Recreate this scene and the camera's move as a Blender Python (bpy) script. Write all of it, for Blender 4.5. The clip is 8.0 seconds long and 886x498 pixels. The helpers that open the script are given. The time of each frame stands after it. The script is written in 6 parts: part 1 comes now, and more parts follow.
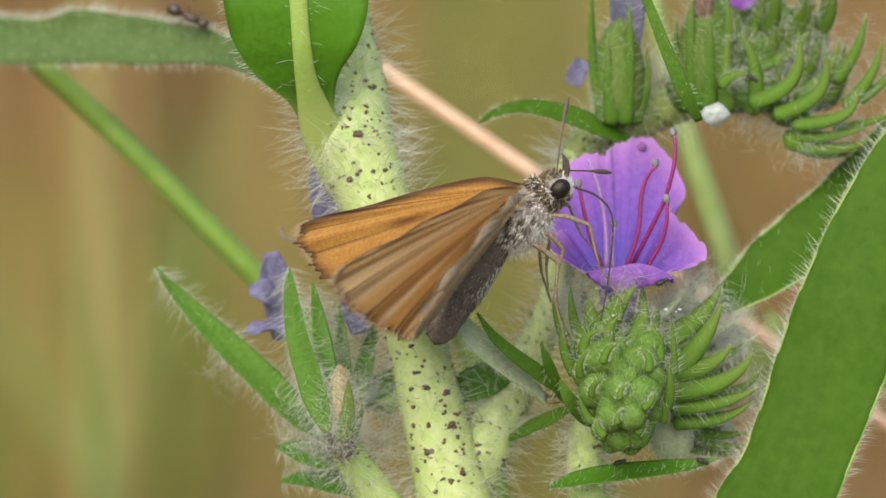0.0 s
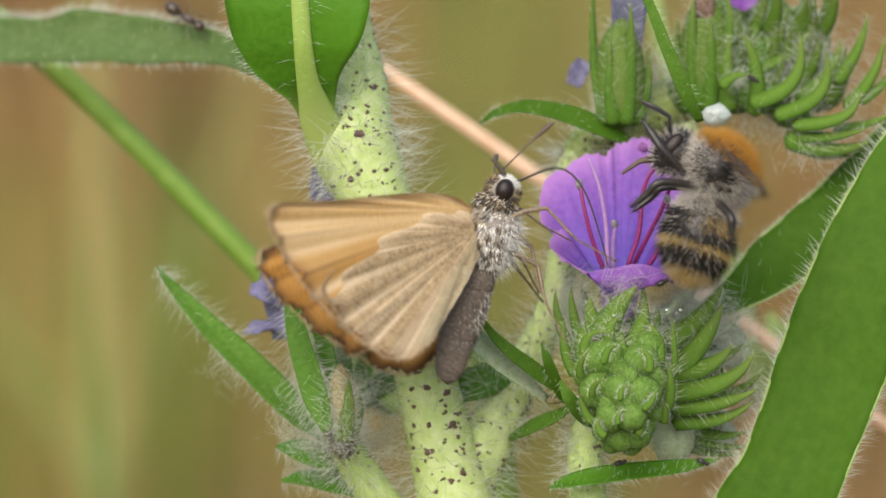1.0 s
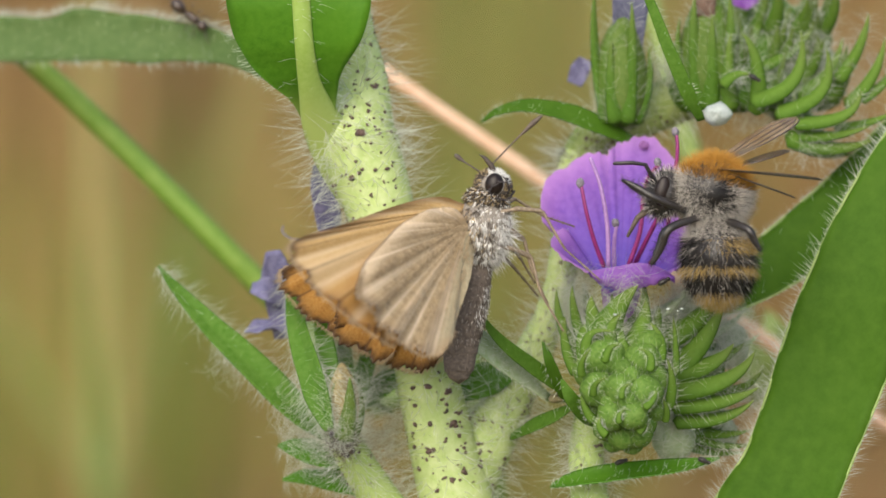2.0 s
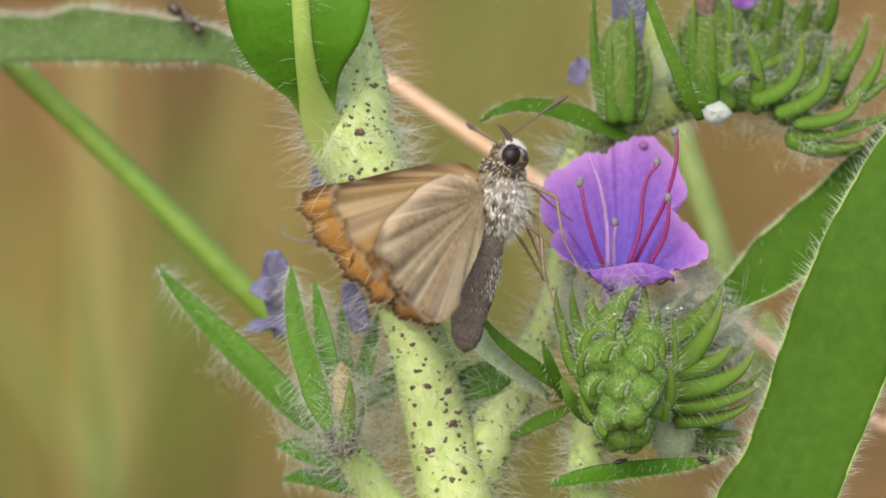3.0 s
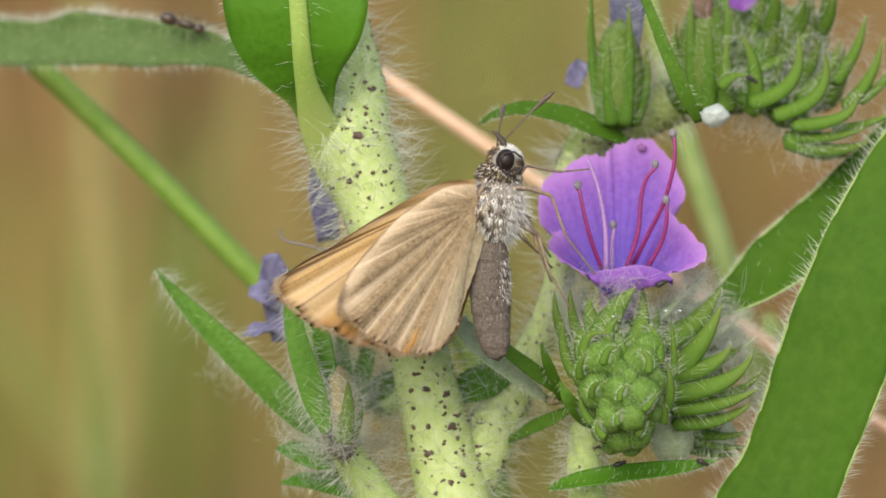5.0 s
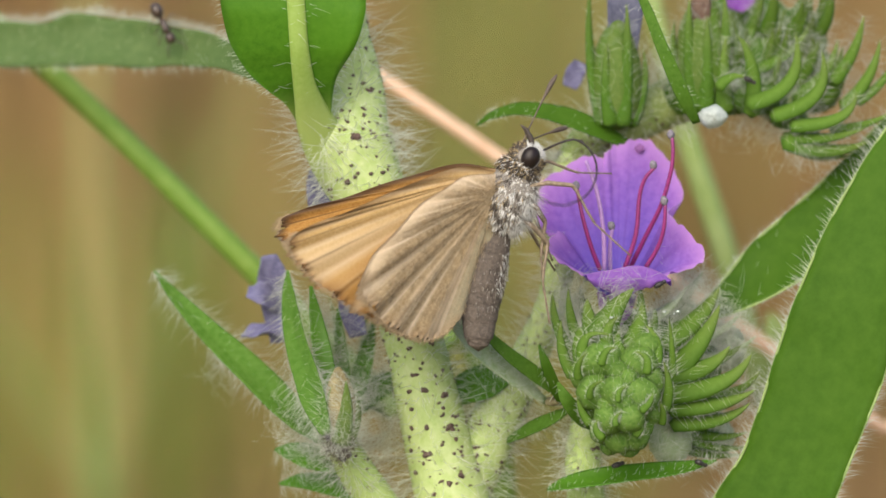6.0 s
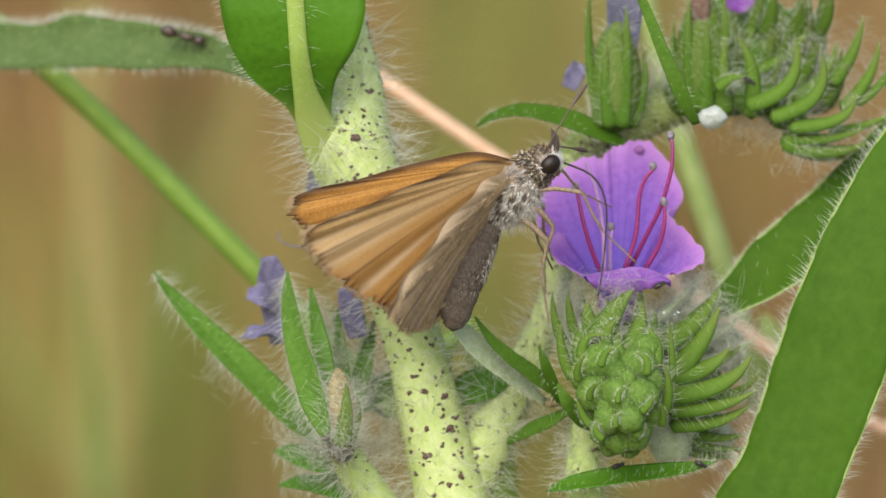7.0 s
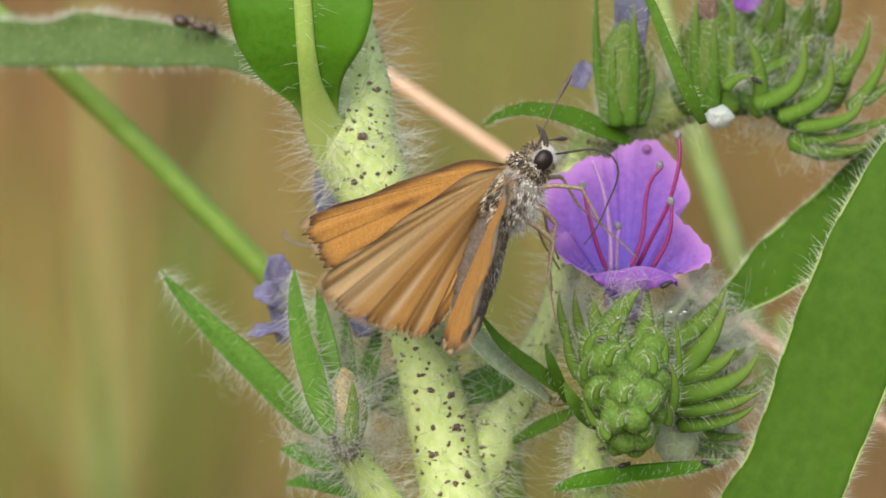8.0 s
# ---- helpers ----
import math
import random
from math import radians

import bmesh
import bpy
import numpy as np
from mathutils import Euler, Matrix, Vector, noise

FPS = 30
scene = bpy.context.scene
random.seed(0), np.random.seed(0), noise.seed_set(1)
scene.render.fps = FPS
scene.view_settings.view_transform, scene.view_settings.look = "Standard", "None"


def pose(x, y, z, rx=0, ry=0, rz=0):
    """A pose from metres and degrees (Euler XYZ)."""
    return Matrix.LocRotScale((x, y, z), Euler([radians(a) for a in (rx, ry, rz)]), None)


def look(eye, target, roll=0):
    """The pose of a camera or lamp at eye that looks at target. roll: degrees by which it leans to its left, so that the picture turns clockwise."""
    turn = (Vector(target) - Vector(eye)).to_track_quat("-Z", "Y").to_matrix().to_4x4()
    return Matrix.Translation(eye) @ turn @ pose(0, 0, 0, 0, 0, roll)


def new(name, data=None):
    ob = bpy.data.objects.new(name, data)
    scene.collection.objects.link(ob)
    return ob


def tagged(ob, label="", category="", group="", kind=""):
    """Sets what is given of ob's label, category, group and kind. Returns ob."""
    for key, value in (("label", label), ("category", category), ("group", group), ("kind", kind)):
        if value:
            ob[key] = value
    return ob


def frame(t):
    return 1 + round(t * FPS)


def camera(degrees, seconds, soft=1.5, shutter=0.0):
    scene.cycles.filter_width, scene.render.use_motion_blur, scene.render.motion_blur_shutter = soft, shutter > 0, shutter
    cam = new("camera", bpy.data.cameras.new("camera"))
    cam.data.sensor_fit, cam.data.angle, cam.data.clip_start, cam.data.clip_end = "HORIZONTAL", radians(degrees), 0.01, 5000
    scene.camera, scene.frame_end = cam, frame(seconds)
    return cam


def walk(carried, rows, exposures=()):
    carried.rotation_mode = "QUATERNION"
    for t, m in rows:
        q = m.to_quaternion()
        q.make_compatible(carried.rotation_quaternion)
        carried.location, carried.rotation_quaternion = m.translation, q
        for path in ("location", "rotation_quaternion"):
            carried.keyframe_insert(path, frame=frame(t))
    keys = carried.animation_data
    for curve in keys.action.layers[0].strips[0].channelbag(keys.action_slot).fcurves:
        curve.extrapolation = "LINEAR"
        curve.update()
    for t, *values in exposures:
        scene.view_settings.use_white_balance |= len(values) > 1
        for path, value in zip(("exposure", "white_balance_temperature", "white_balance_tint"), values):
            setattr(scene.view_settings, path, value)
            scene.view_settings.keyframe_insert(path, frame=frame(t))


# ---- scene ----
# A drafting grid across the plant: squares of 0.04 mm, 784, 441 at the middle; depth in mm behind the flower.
GRID, REACH, TILT = 0.00004, 448.5, radians(10)
MID = Vector((0.0, 0.0, 0.42))
EAST, RISE, AWAY = Vector((1, 0, 0)), Vector((0, math.sin(TILT), math.cos(TILT))), Vector((0, math.cos(TILT), -math.sin(TILT)))


def spot(a, b, d=0.0):
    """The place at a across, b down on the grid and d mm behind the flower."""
    k = GRID * (1 + d / REACH)
    return MID + EAST * ((a - 784) * k) + RISE * ((441 - b) * k) + AWAY * (d / 1000)


# ---- camera ----
cam = camera(8.0, 8.0, soft=1.5, shutter=0.4)
cam.data.dof.use_dof = True
cam.data.dof.focus_distance = 0.443
cam.data.dof.aperture_fstop = 27
EYE = MID - AWAY * (REACH / 1000)
SWAY = [(0.0, -2.7, 1.5, -0.03), (0.5, -1.5, 1.0, -0.01), (1.0, -1.3, 1.4, 0.1), (1.5, 0.9, 0.2, 0.1), (2.2, 0.4, -0.6, 0.08),
        (3.0, -0.1, -1.1, 0.06), (3.5, 0.0, 0.0, 0.0), (4.0, 0.0, 0.0, 0.0), (4.5, -1.0, 2.5, -0.05), (5.2, -4.0, 4.4, -0.1),
        (6.0, -6.4, 5.8, -0.13), (6.5, -4.7, 6.4, -0.12), (7.0, -6.8, 8.1, -0.19), (7.5, -4.3, 8.9, -0.17), (8.0, 5.2, 6.0, -0.06)]
walk(cam, [(t, look(EYE, spot(784 - x, 441 - y), r)) for t, x, y, r in SWAY])

# ---- light: a bright, hazy sky and a wide veiled sun ----
world = bpy.data.worlds.new("world")
scene.world = world
world.use_nodes = True
sky = world.node_tree.nodes.new("ShaderNodeTexSky")
sky.sky_type, sky.sun_disc = "NISHITA", False
sky.sun_elevation, sky.sun_rotation = radians(43), radians(198)
sky.air_density, sky.dust_density = 1.0, 3.0
world.node_tree.links.new(sky.outputs[0], world.node_tree.nodes["Background"].inputs[0])
world.node_tree.nodes["Background"].inputs[1].default_value = 0.15
sun = new("sun", bpy.data.lights.new("sun", "SUN"))
sun.data.energy, sun.data.angle, sun.data.color = 1.75, radians(60), (1.0, 0.92, 0.75)
sun.matrix_world = look((-0.31, -0.91, 0.89), (0, 0, 0))
scene.view_settings.exposure = 0.74


# ---- materials ----
def mixer(nt, a, b, fac, kind="MIX"):
    n = nt.nodes.new("ShaderNodeMix")
    n.data_type, n.blend_type = "RGBA", kind
    for socket, value in ((n.inputs[0], fac), (n.inputs[6], a), (n.inputs[7], b)):
        if isinstance(value, bpy.types.NodeSocket):
            nt.links.new(value, socket)
        elif isinstance(value, (tuple, list)):
            socket.default_value = (*value, 1)
        else:
            socket.default_value = value
    return n.outputs[2]


def noise_of(nt, vector, scale, detail=3.0, rough=0.55):
    n = nt.nodes.new("ShaderNodeTexNoise")
    n.inputs["Scale"].default_value, n.inputs["Detail"].default_value, n.inputs["Roughness"].default_value = scale, detail, rough
    if vector is not None:
        nt.links.new(vector, n.inputs["Vector"])
    return n.outputs[0]


def stretch(nt, value, low, high):
    n = nt.nodes.new("ShaderNodeMapRange")
    n.inputs[1].default_value, n.inputs[2].default_value = low, high
    nt.links.new(value, n.inputs[0])
    return n.outputs[0]


def attribute(nt, name):
    n = nt.nodes.new("ShaderNodeAttribute")
    n.attribute_name = name
    return n.outputs["Fac"]


def skin(name, base, dark, light=None, coarse=250, fine=2500, rough=0.5, bump=0.15, glow=0.0, gloss=0.35, spread=0.5, metal=0.0, sheen=0.0, marks=None):
    """A natural surface: two scales of colour, fine relief, and glow as the share of light let through a thin sheet.
    marks: rows of (attribute of the mesh, colour, strength), the pigments laid over it."""
    m = bpy.data.materials.new(name)
    m.use_nodes = True
    nt = m.node_tree
    p = nt.nodes["Principled BSDF"]
    where = nt.nodes.new("ShaderNodeTexCoord").outputs["Object"]
    big = stretch(nt, noise_of(nt, where, coarse, 3), 0.5 - spread / 2, 0.5 + spread / 2)
    small = stretch(nt, noise_of(nt, where, fine, 4, 0.65), 0.3, 0.75)
    colour = mixer(nt, dark, base, big)
    if light:
        colour = mixer(nt, colour, light, small)
    else:
        colour = mixer(nt, colour, tuple(0.75 * c for c in base), small)
    for key, tone, strength in marks or ():
        n = nt.nodes.new("ShaderNodeMath")
        n.operation = "MULTIPLY"
        n.inputs[1].default_value = strength
        nt.links.new(attribute(nt, key), n.inputs[0])
        colour = mixer(nt, colour, tone, n.outputs[0])
    nt.links.new(colour, p.inputs["Base Color"])
    p.inputs["Roughness"].default_value, p.inputs["Specular IOR Level"].default_value, p.inputs["Metallic"].default_value = rough, gloss, metal
    p.inputs["Sheen Weight"].default_value = sheen
    if bump:
        b = nt.nodes.new("ShaderNodeBump")
        b.inputs["Strength"].default_value, b.inputs["Distance"].default_value = bump, 0.0002
        nt.links.new(noise_of(nt, where, fine, 4, 0.6), b.inputs["Height"])
        nt.links.new(b.outputs[0], p.inputs["Normal"])
    if glow:
        t = nt.nodes.new("ShaderNodeBsdfTranslucent")
        nt.links.new(colour, t.inputs[0])
        x = nt.nodes.new("ShaderNodeMixShader")
        x.inputs[0].default_value = glow
        nt.links.new(p.outputs[0], x.inputs[1])
        nt.links.new(t.outputs[0], x.inputs[2])
        nt.links.new(x.outputs[0], nt.nodes["Material Output"].inputs[0])
    return m


LEAF = skin("leaf_green", (0.05, 0.122, 0.008), (0.034, 0.092, 0.005), (0.064, 0.138, 0.012), 75, 900, 0.62, 0.07, 0.2, 0.1)
# Lit copy of the leaf green: the light is put into its colour.
LEAF_LIT = skin("lit_leaf_green", (0.10, 0.27, 0.012), (0.075, 0.22, 0.01), (0.12, 0.3, 0.02), 150, 2200, 0.45, 0.06, 0.5)
LEAF_DIM = skin("dim_downy_green", (0.062, 0.118, 0.022), (0.042, 0.09, 0.014), (0.1, 0.155, 0.045), 110, 1500, 0.7, 0.25, 0.15)
LEAF_GREY = skin("downy_leaf_green", (0.38, 0.48, 0.26), (0.26, 0.37, 0.15), (0.54, 0.6, 0.44), 220, 1800, 0.7, 0.2, 0.3)
# The paler ridge colour of the sepals is painted light; the tip is pigment.
SEPAL = skin("sepal_green", (0.073, 0.168, 0.014), (0.048, 0.122, 0.009), (0.102, 0.205, 0.028), 700, 3000, 0.6, 0.2, 0.32, 0.1, marks=(("lit_ridge", (0.175, 0.29, 0.045), 0.45), ("tip", (0.24, 0.27, 0.09), 0.5)))
CALYX = skin("calyx_yellow_green", (0.11, 0.19, 0.028), (0.065, 0.14, 0.015), (0.17, 0.24, 0.06), 450, 2600, 0.6, 0.2, 0.35, 0.15, marks=(("stripe", (0.1, 0.2, 0.02), 0.75),))
BUD = skin("bud_green", (0.1, 0.215, 0.024), (0.048, 0.12, 0.012), (0.185, 0.295, 0.068), 900, 3600, 0.6, 0.5, 0.25, 0.14)
STEM = skin("pale_stem_green", (0.375, 0.475, 0.145), (0.27, 0.385, 0.095), (0.5, 0.57, 0.28), 330, 1500, 0.65, 0.3)
STEM_DIM = skin("hairy_stem_green", (0.38, 0.5, 0.14), (0.27, 0.4, 0.09), (0.48, 0.58, 0.24), 250, 2400, 0.6, 0.2)
STEM_OLIVE = skin("olive_stem_green", (0.2, 0.27, 0.06), (0.12, 0.18, 0.03), (0.3, 0.36, 0.13), 260, 2400, 0.65, 0.2)
LEAF_SILKY = skin("silky_leaf_green", (0.085, 0.205, 0.02), (0.055, 0.15, 0.012), (0.13, 0.25, 0.045), 300, 2400, 0.65, 0.2, 0.32, 0.12)
RIB_PALE = skin("pale_leaf_margin", (0.3, 0.42, 0.12), (0.2, 0.32, 0.07), (0.42, 0.52, 0.22), 300, 2400, 0.55, 0.1, 0.3)
DOT = skin("stem_spot", (0.055, 0.034, 0.032), (0.02, 0.013, 0.014), (0.17, 0.11, 0.08), 900, 6000, 0.6, 0.2)
HAIR = skin("plant_hair", (0.72, 0.75, 0.64), (0.6, 0.65, 0.5), (0.8, 0.82, 0.75), 400, 4000, 0.4, 0.0, 0.4, 0.5)
PETAL = skin("violet_petal", (0.38, 0.11, 0.53), (0.22, 0.075, 0.52), (0.56, 0.26, 0.7), 420, 2200, 0.65, 0.45, 0.62, 0.12,
             marks=(("throat", (0.27, 0.22, 0.8), 0.85), ("vein", (0.22, 0.07, 0.48), 0.45), ("rim", (0.72, 0.42, 0.84), 0.75)))
FADED = skin("faded_blue_petal", (0.15, 0.145, 0.27), (0.085, 0.085, 0.17), (0.25, 0.24, 0.38), 350, 2600, 0.7, 0.4, 0.25, 0.2)
SLATE = skin("slate_withered_tube", (0.085, 0.09, 0.14), (0.045, 0.05, 0.08), (0.15, 0.15, 0.21), 500, 3000, 0.75, 0.4, 0.15, 0.2)
FILAMENT = skin("magenta_filament", (0.22, 0.02, 0.125), (0.15, 0.013, 0.09), (0.31, 0.04, 0.18), 500, 3000, 0.35, 0.05, 0.1, 0.5)
STYLE = skin("pale_filament", (0.46, 0.26, 0.58), (0.36, 0.2, 0.52), (0.58, 0.38, 0.66), 400, 3000, 0.4, 0.05, 0.3, 0.4)
ANTHER = skin("grey_anther", (0.16, 0.14, 0.18), (0.08, 0.07, 0.09), (0.3, 0.28, 0.3), 2500, 7000, 0.8, 0.6)
STRAW = skin("dry_straw", (0.72, 0.46, 0.3), (0.6, 0.36, 0.22), (0.78, 0.56, 0.4), 120, 900, 0.6, 0.2)
GRASS = skin("grass_stalk_green", (0.16, 0.28, 0.03), (0.11, 0.22, 0.02), (0.22, 0.33, 0.06), 60, 700, 0.5, 0.1, 0.1)
GRASS_PALE = skin("pale_grass_green", (0.24, 0.33, 0.09), (0.18, 0.26, 0.06), (0.3, 0.38, 0.14), 40, 500, 0.6, 0.1, 0.1)
BROWN_TIP = skin("withered_calyx", (0.15, 0.13, 0.05), (0.06, 0.045, 0.035), (0.22, 0.2, 0.1), 600, 3000, 0.8, 0.4)
FOAM = skin("white_froth", (0.52, 0.58, 0.54), (0.38, 0.45, 0.4), (0.66, 0.7, 0.66), 900, 5000, 0.25, 0.3, 0.3, 0.6)
BLACK = skin("black_chitin", (0.018, 0.015, 0.014), (0.01, 0.009, 0.009), (0.04, 0.034, 0.03), 2000, 9000, 0.35, 0.1, 0, 0.5)


# ---- geometry ----
def glide(rows, n):
    """n + 1 rows along a smooth curve through the rows, of any width."""
    r = np.array(rows, float)
    r = np.vstack([2 * r[0] - r[1], r, 2 * r[-1] - r[-2]])
    out = []
    for i in range(n + 1):
        s = min(i / n * (len(r) - 3), len(r) - 3 - 1e-9)
        k, f = int(s), s - int(s)
        a, b, c, d = r[k], r[k + 1], r[k + 2], r[k + 3]
        out.append(0.5 * (2 * b + (c - a) * f + (2 * a - 5 * b + 4 * c - d) * f * f + (3 * b - a - 3 * c + d) * f ** 3))
    return np.array(out)


def unit(v):
    return v / (np.linalg.norm(v, axis=-1, keepdims=True) + 1e-12)


def spots(rows):
    """Grid rows (a, b, d, half width in grid units) as rows of x, y, z, half width in metres."""
    return [(*spot(a, b, d), w * GRID) for a, b, d, w in rows]


class Geo:
    """Vertices and faces of one part, with pigment values for its vertices."""

    def __init__(self):
        self.v, self.f, self.slot, self.marks = [], [], [], {}

    def add(self, verts, faces, slot=0, **marks):
        k = len(self.v)
        verts = [tuple(float(c) for c in p) for p in verts]
        self.v += verts
        self.f += [tuple(i + k for i in f) for f in faces]
        self.slot += [slot] * len(faces)
        for key, values in marks.items():
            self.marks.setdefault(key, {}).update({k + i: float(x) for i, x in enumerate(values)})
        return self

    def tube(self, rows, n=10, slot=0, flat=1.0, side=(0.0, 1.0, 0.0)):
        """A round rod along rows of x, y, z, radius; flat squeezes it along side."""
        r = np.array(rows, float)
        p, w = r[:, :3], np.maximum(r[:, 3], 1e-7)
        t = unit(np.gradient(p, axis=0))
        a = unit(np.cross(t, np.cross(np.array(side, float) + 1e-4, t)))
        b = np.cross(t, a)
        turn = np.linspace(0, 2 * math.pi, n, endpoint=False)
        rings = p[:, None] + w[:, None, None] * (flat * np.cos(turn)[None, :, None] * a[:, None] + np.sin(turn)[None, :, None] * b[:, None])
        m = len(p)
        verts = [*rings.reshape(-1, 3), p[0] - t[0] * w[0] * 0.6, p[-1] + t[-1] * w[-1] * 0.6]
        faces = [(i * n + j, i * n + (j + 1) % n, (i + 1) * n + (j + 1) % n, (i + 1) * n + j) for i in range(m - 1) for j in range(n)]
        faces += [(m * n, (j + 1) % n, j) for j in range(n)] + [(m * n + 1, (m - 1) * n + j, (m - 1) * n + (j + 1) % n) for j in range(n)]
        return self.add(verts, faces, slot)

    def ball(self, centre, x, y, z, n=10, m=7, rough=0.0):
        """A closed rounded lump with the half axes x, y, z."""
        c, x, y, z = (np.array(q, float) for q in (centre, x, y, z))
        verts = [c + z]
        for i in range(1, m):
            for j in range(n):
                e, h = math.pi * i / m, 2 * math.pi * j / n
                q = c + x * math.sin(e) * math.cos(h) + y * math.sin(e) * math.sin(h) + z * math.cos(e)
                verts.append(c + (q - c) * (1 + rough * (random.random() - 0.5)))
        verts.append(c - z)
        faces = [(0, 1 + j, 1 + (j + 1) % n) for j in range(n)]
        for i in range(m - 2):
            faces += [(1 + i * n + j, 1 + (i + 1) * n + j, 1 + (i + 1) * n + (j + 1) % n, 1 + i * n + (j + 1) % n) for j in range(n)]
        last, k = len(verts) - 1, 1 + (m - 2) * n
        faces += [(last, k + (j + 1) % n, k + j) for j in range(n)]
        return self.add(verts, faces)

    def blade(self, rows, face, cup=0.2, thick=0.00022, nv=8, wave=0.0, groove=0.0):
        """A leaf along rows of x, y, z, half width: face is the side that looks out, cup lifts its margins, wave ripples them."""
        r = np.array(rows, float)
        p, w = r[:, :3], np.maximum(r[:, 3], 2e-6)
        t = unit(np.gradient(p, axis=0))
        f = np.array(face, float)
        nrm = unit(f - t * (t @ f)[:, None])
        s = np.cross(t, nrm)
        m, v = len(p), np.linspace(-1, 1, nv + 1)
        top, low = [], []
        phase = random.random() * 6
        for i in range(m):
            for x in v:
                lift = cup * w[i] * x * x + wave * w[i] * abs(x) ** 3 * math.sin(phase + i * 0.9 + x * 1.5) - groove * w[i] * math.exp(-(x / 0.13) ** 2)
                q = p[i] + s[i] * w[i] * x + nrm[i] * lift
                h = min(thick, w[i] * 0.5) * (1 - 0.6 * x * x)
                top.append(q + nrm[i] * h)
                low.append(q - nrm[i] * h)
        k, n1 = len(top), nv + 1
        faces = []
        for i in range(m - 1):
            for j in range(nv):
                q = (i * n1 + j, i * n1 + j + 1, (i + 1) * n1 + j + 1, (i + 1) * n1 + j)
                faces += [q[::-1], tuple(k + x for x in q)]
            for j, flip in ((0, 1), (nv, -1)):
                faces.append((i * n1 + j, (i + 1) * n1 + j, k + (i + 1) * n1 + j, k + i * n1 + j)[::-flip])
        for i, flip in ((0, -1), (m - 1, 1)):
            faces += [(i * n1 + j, i * n1 + j + 1, k + i * n1 + j + 1, k + i * n1 + j)[::-flip] for j in range(nv)]
        return self.add([*top, *low], faces)

    def hairs(self, rows, bend=0.25):
        """Tapered hairs: rows of root, direction, length, radius."""
        if not rows:
            return self
        root = np.array([r[0] for r in rows], float)
        way = unit(np.array([r[1] for r in rows], float))
        size = np.array([[r[2], r[3]] for r in rows], float)
        wild = unit(np.random.normal(size=root.shape))
        a = unit(np.cross(way, wild))
        b = np.cross(way, a)
        drop = a * (size[:, :1] * bend * np.random.uniform(-1, 1, (len(rows), 1)))
        verts, faces = [], []
        c = [(1.0, 0.0), (-0.5, 0.866), (-0.5, -0.866)]
        for x, y in c:
            verts.append(root + size[:, 1:] * (x * a + y * b))
        for x, y in c:
            verts.append(root + way * size[:, :1] * 0.5 + drop * 0.3 + 0.75 * size[:, 1:] * (x * a + y * b))
        verts.append(root + way * size[:, :1] + drop)
        verts = np.stack(verts, 1).reshape(-1, 3)
        for i in range(len(rows)):
            o = 7 * i
            faces += [(o, o + 1, o + 4, o + 3), (o + 1, o + 2, o + 5, o + 4), (o + 2, o, o + 3, o + 5), (o + 3, o + 4, o + 6), (o + 4, o + 5, o + 6), (o + 5, o + 3, o + 6)]
        return self.add(verts, faces)


def part(name, geo, material, parent=None, label="", smooth=True, local=False):
    """Links a Geo as one mesh object under a thing or part. Its points are in the world, or in its own space if local."""
    mesh = bpy.data.meshes.new(name)
    ob = new(name, mesh)
    shift = np.zeros(3)
    if parent is not None:
        ob.parent = parent
        if not local:
            up, shift = parent, np.zeros(3)
            while up is not None:
                shift = shift + np.array(up.location)
                up = up.parent
    verts = [tuple(np.array(p) - shift) for p in geo.v] if not local else geo.v
    mesh.from_pydata(verts, [], geo.f)
    for m in material if isinstance(material, (tuple, list)) else (material,):
        mesh.materials.append(m)
    if any(geo.slot):
        mesh.polygons.foreach_set("material_index", geo.slot)
    for key, values in geo.marks.items():
        layer = mesh.attributes.new(key, "FLOAT", "POINT")
        for i, x in values.items():
            layer.data[i].value = x
    mesh.polygons.foreach_set("use_smooth", [smooth] * len(mesh.polygons))
    mesh.update()
    return tagged(ob, label, kind="stuff" if name in ("hairs", "speckling") else "")


def thing(name, base, label, category, group="", kind=""):
    ob = new(name)
    ob.empty_display_size = 0.002
    ob.location = base
    return tagged(ob, label, category, group, kind)


def coat_tube(rows, count, size=(0.8, 1.8), radius=0.022, lean=0.2, up=0.2):
    """Hairs all round a rod: rows of root, direction, length, radius (sizes in mm)."""
    r = np.array(rows, float)
    t = unit(np.gradient(r[:, :3], axis=0))
    out = []
    for _ in range(count):
        x = random.random() * (len(r) - 1.001)
        k, f = int(x), x - int(x)
        p, w = r[k, :3] * (1 - f) + r[k + 1, :3] * f, r[k, 3] * (1 - f) + r[k + 1, 3] * f
        d = np.random.normal(size=3)
        d = unit(d - t[k] * (d @ t[k]))
        go = unit(d + t[k] * (up + random.gauss(0, lean)) + np.random.normal(size=3) * lean * 0.5)
        out.append((p + d * w * 0.97, go, random.uniform(*size) / 1000, radius / 1000))
    return out


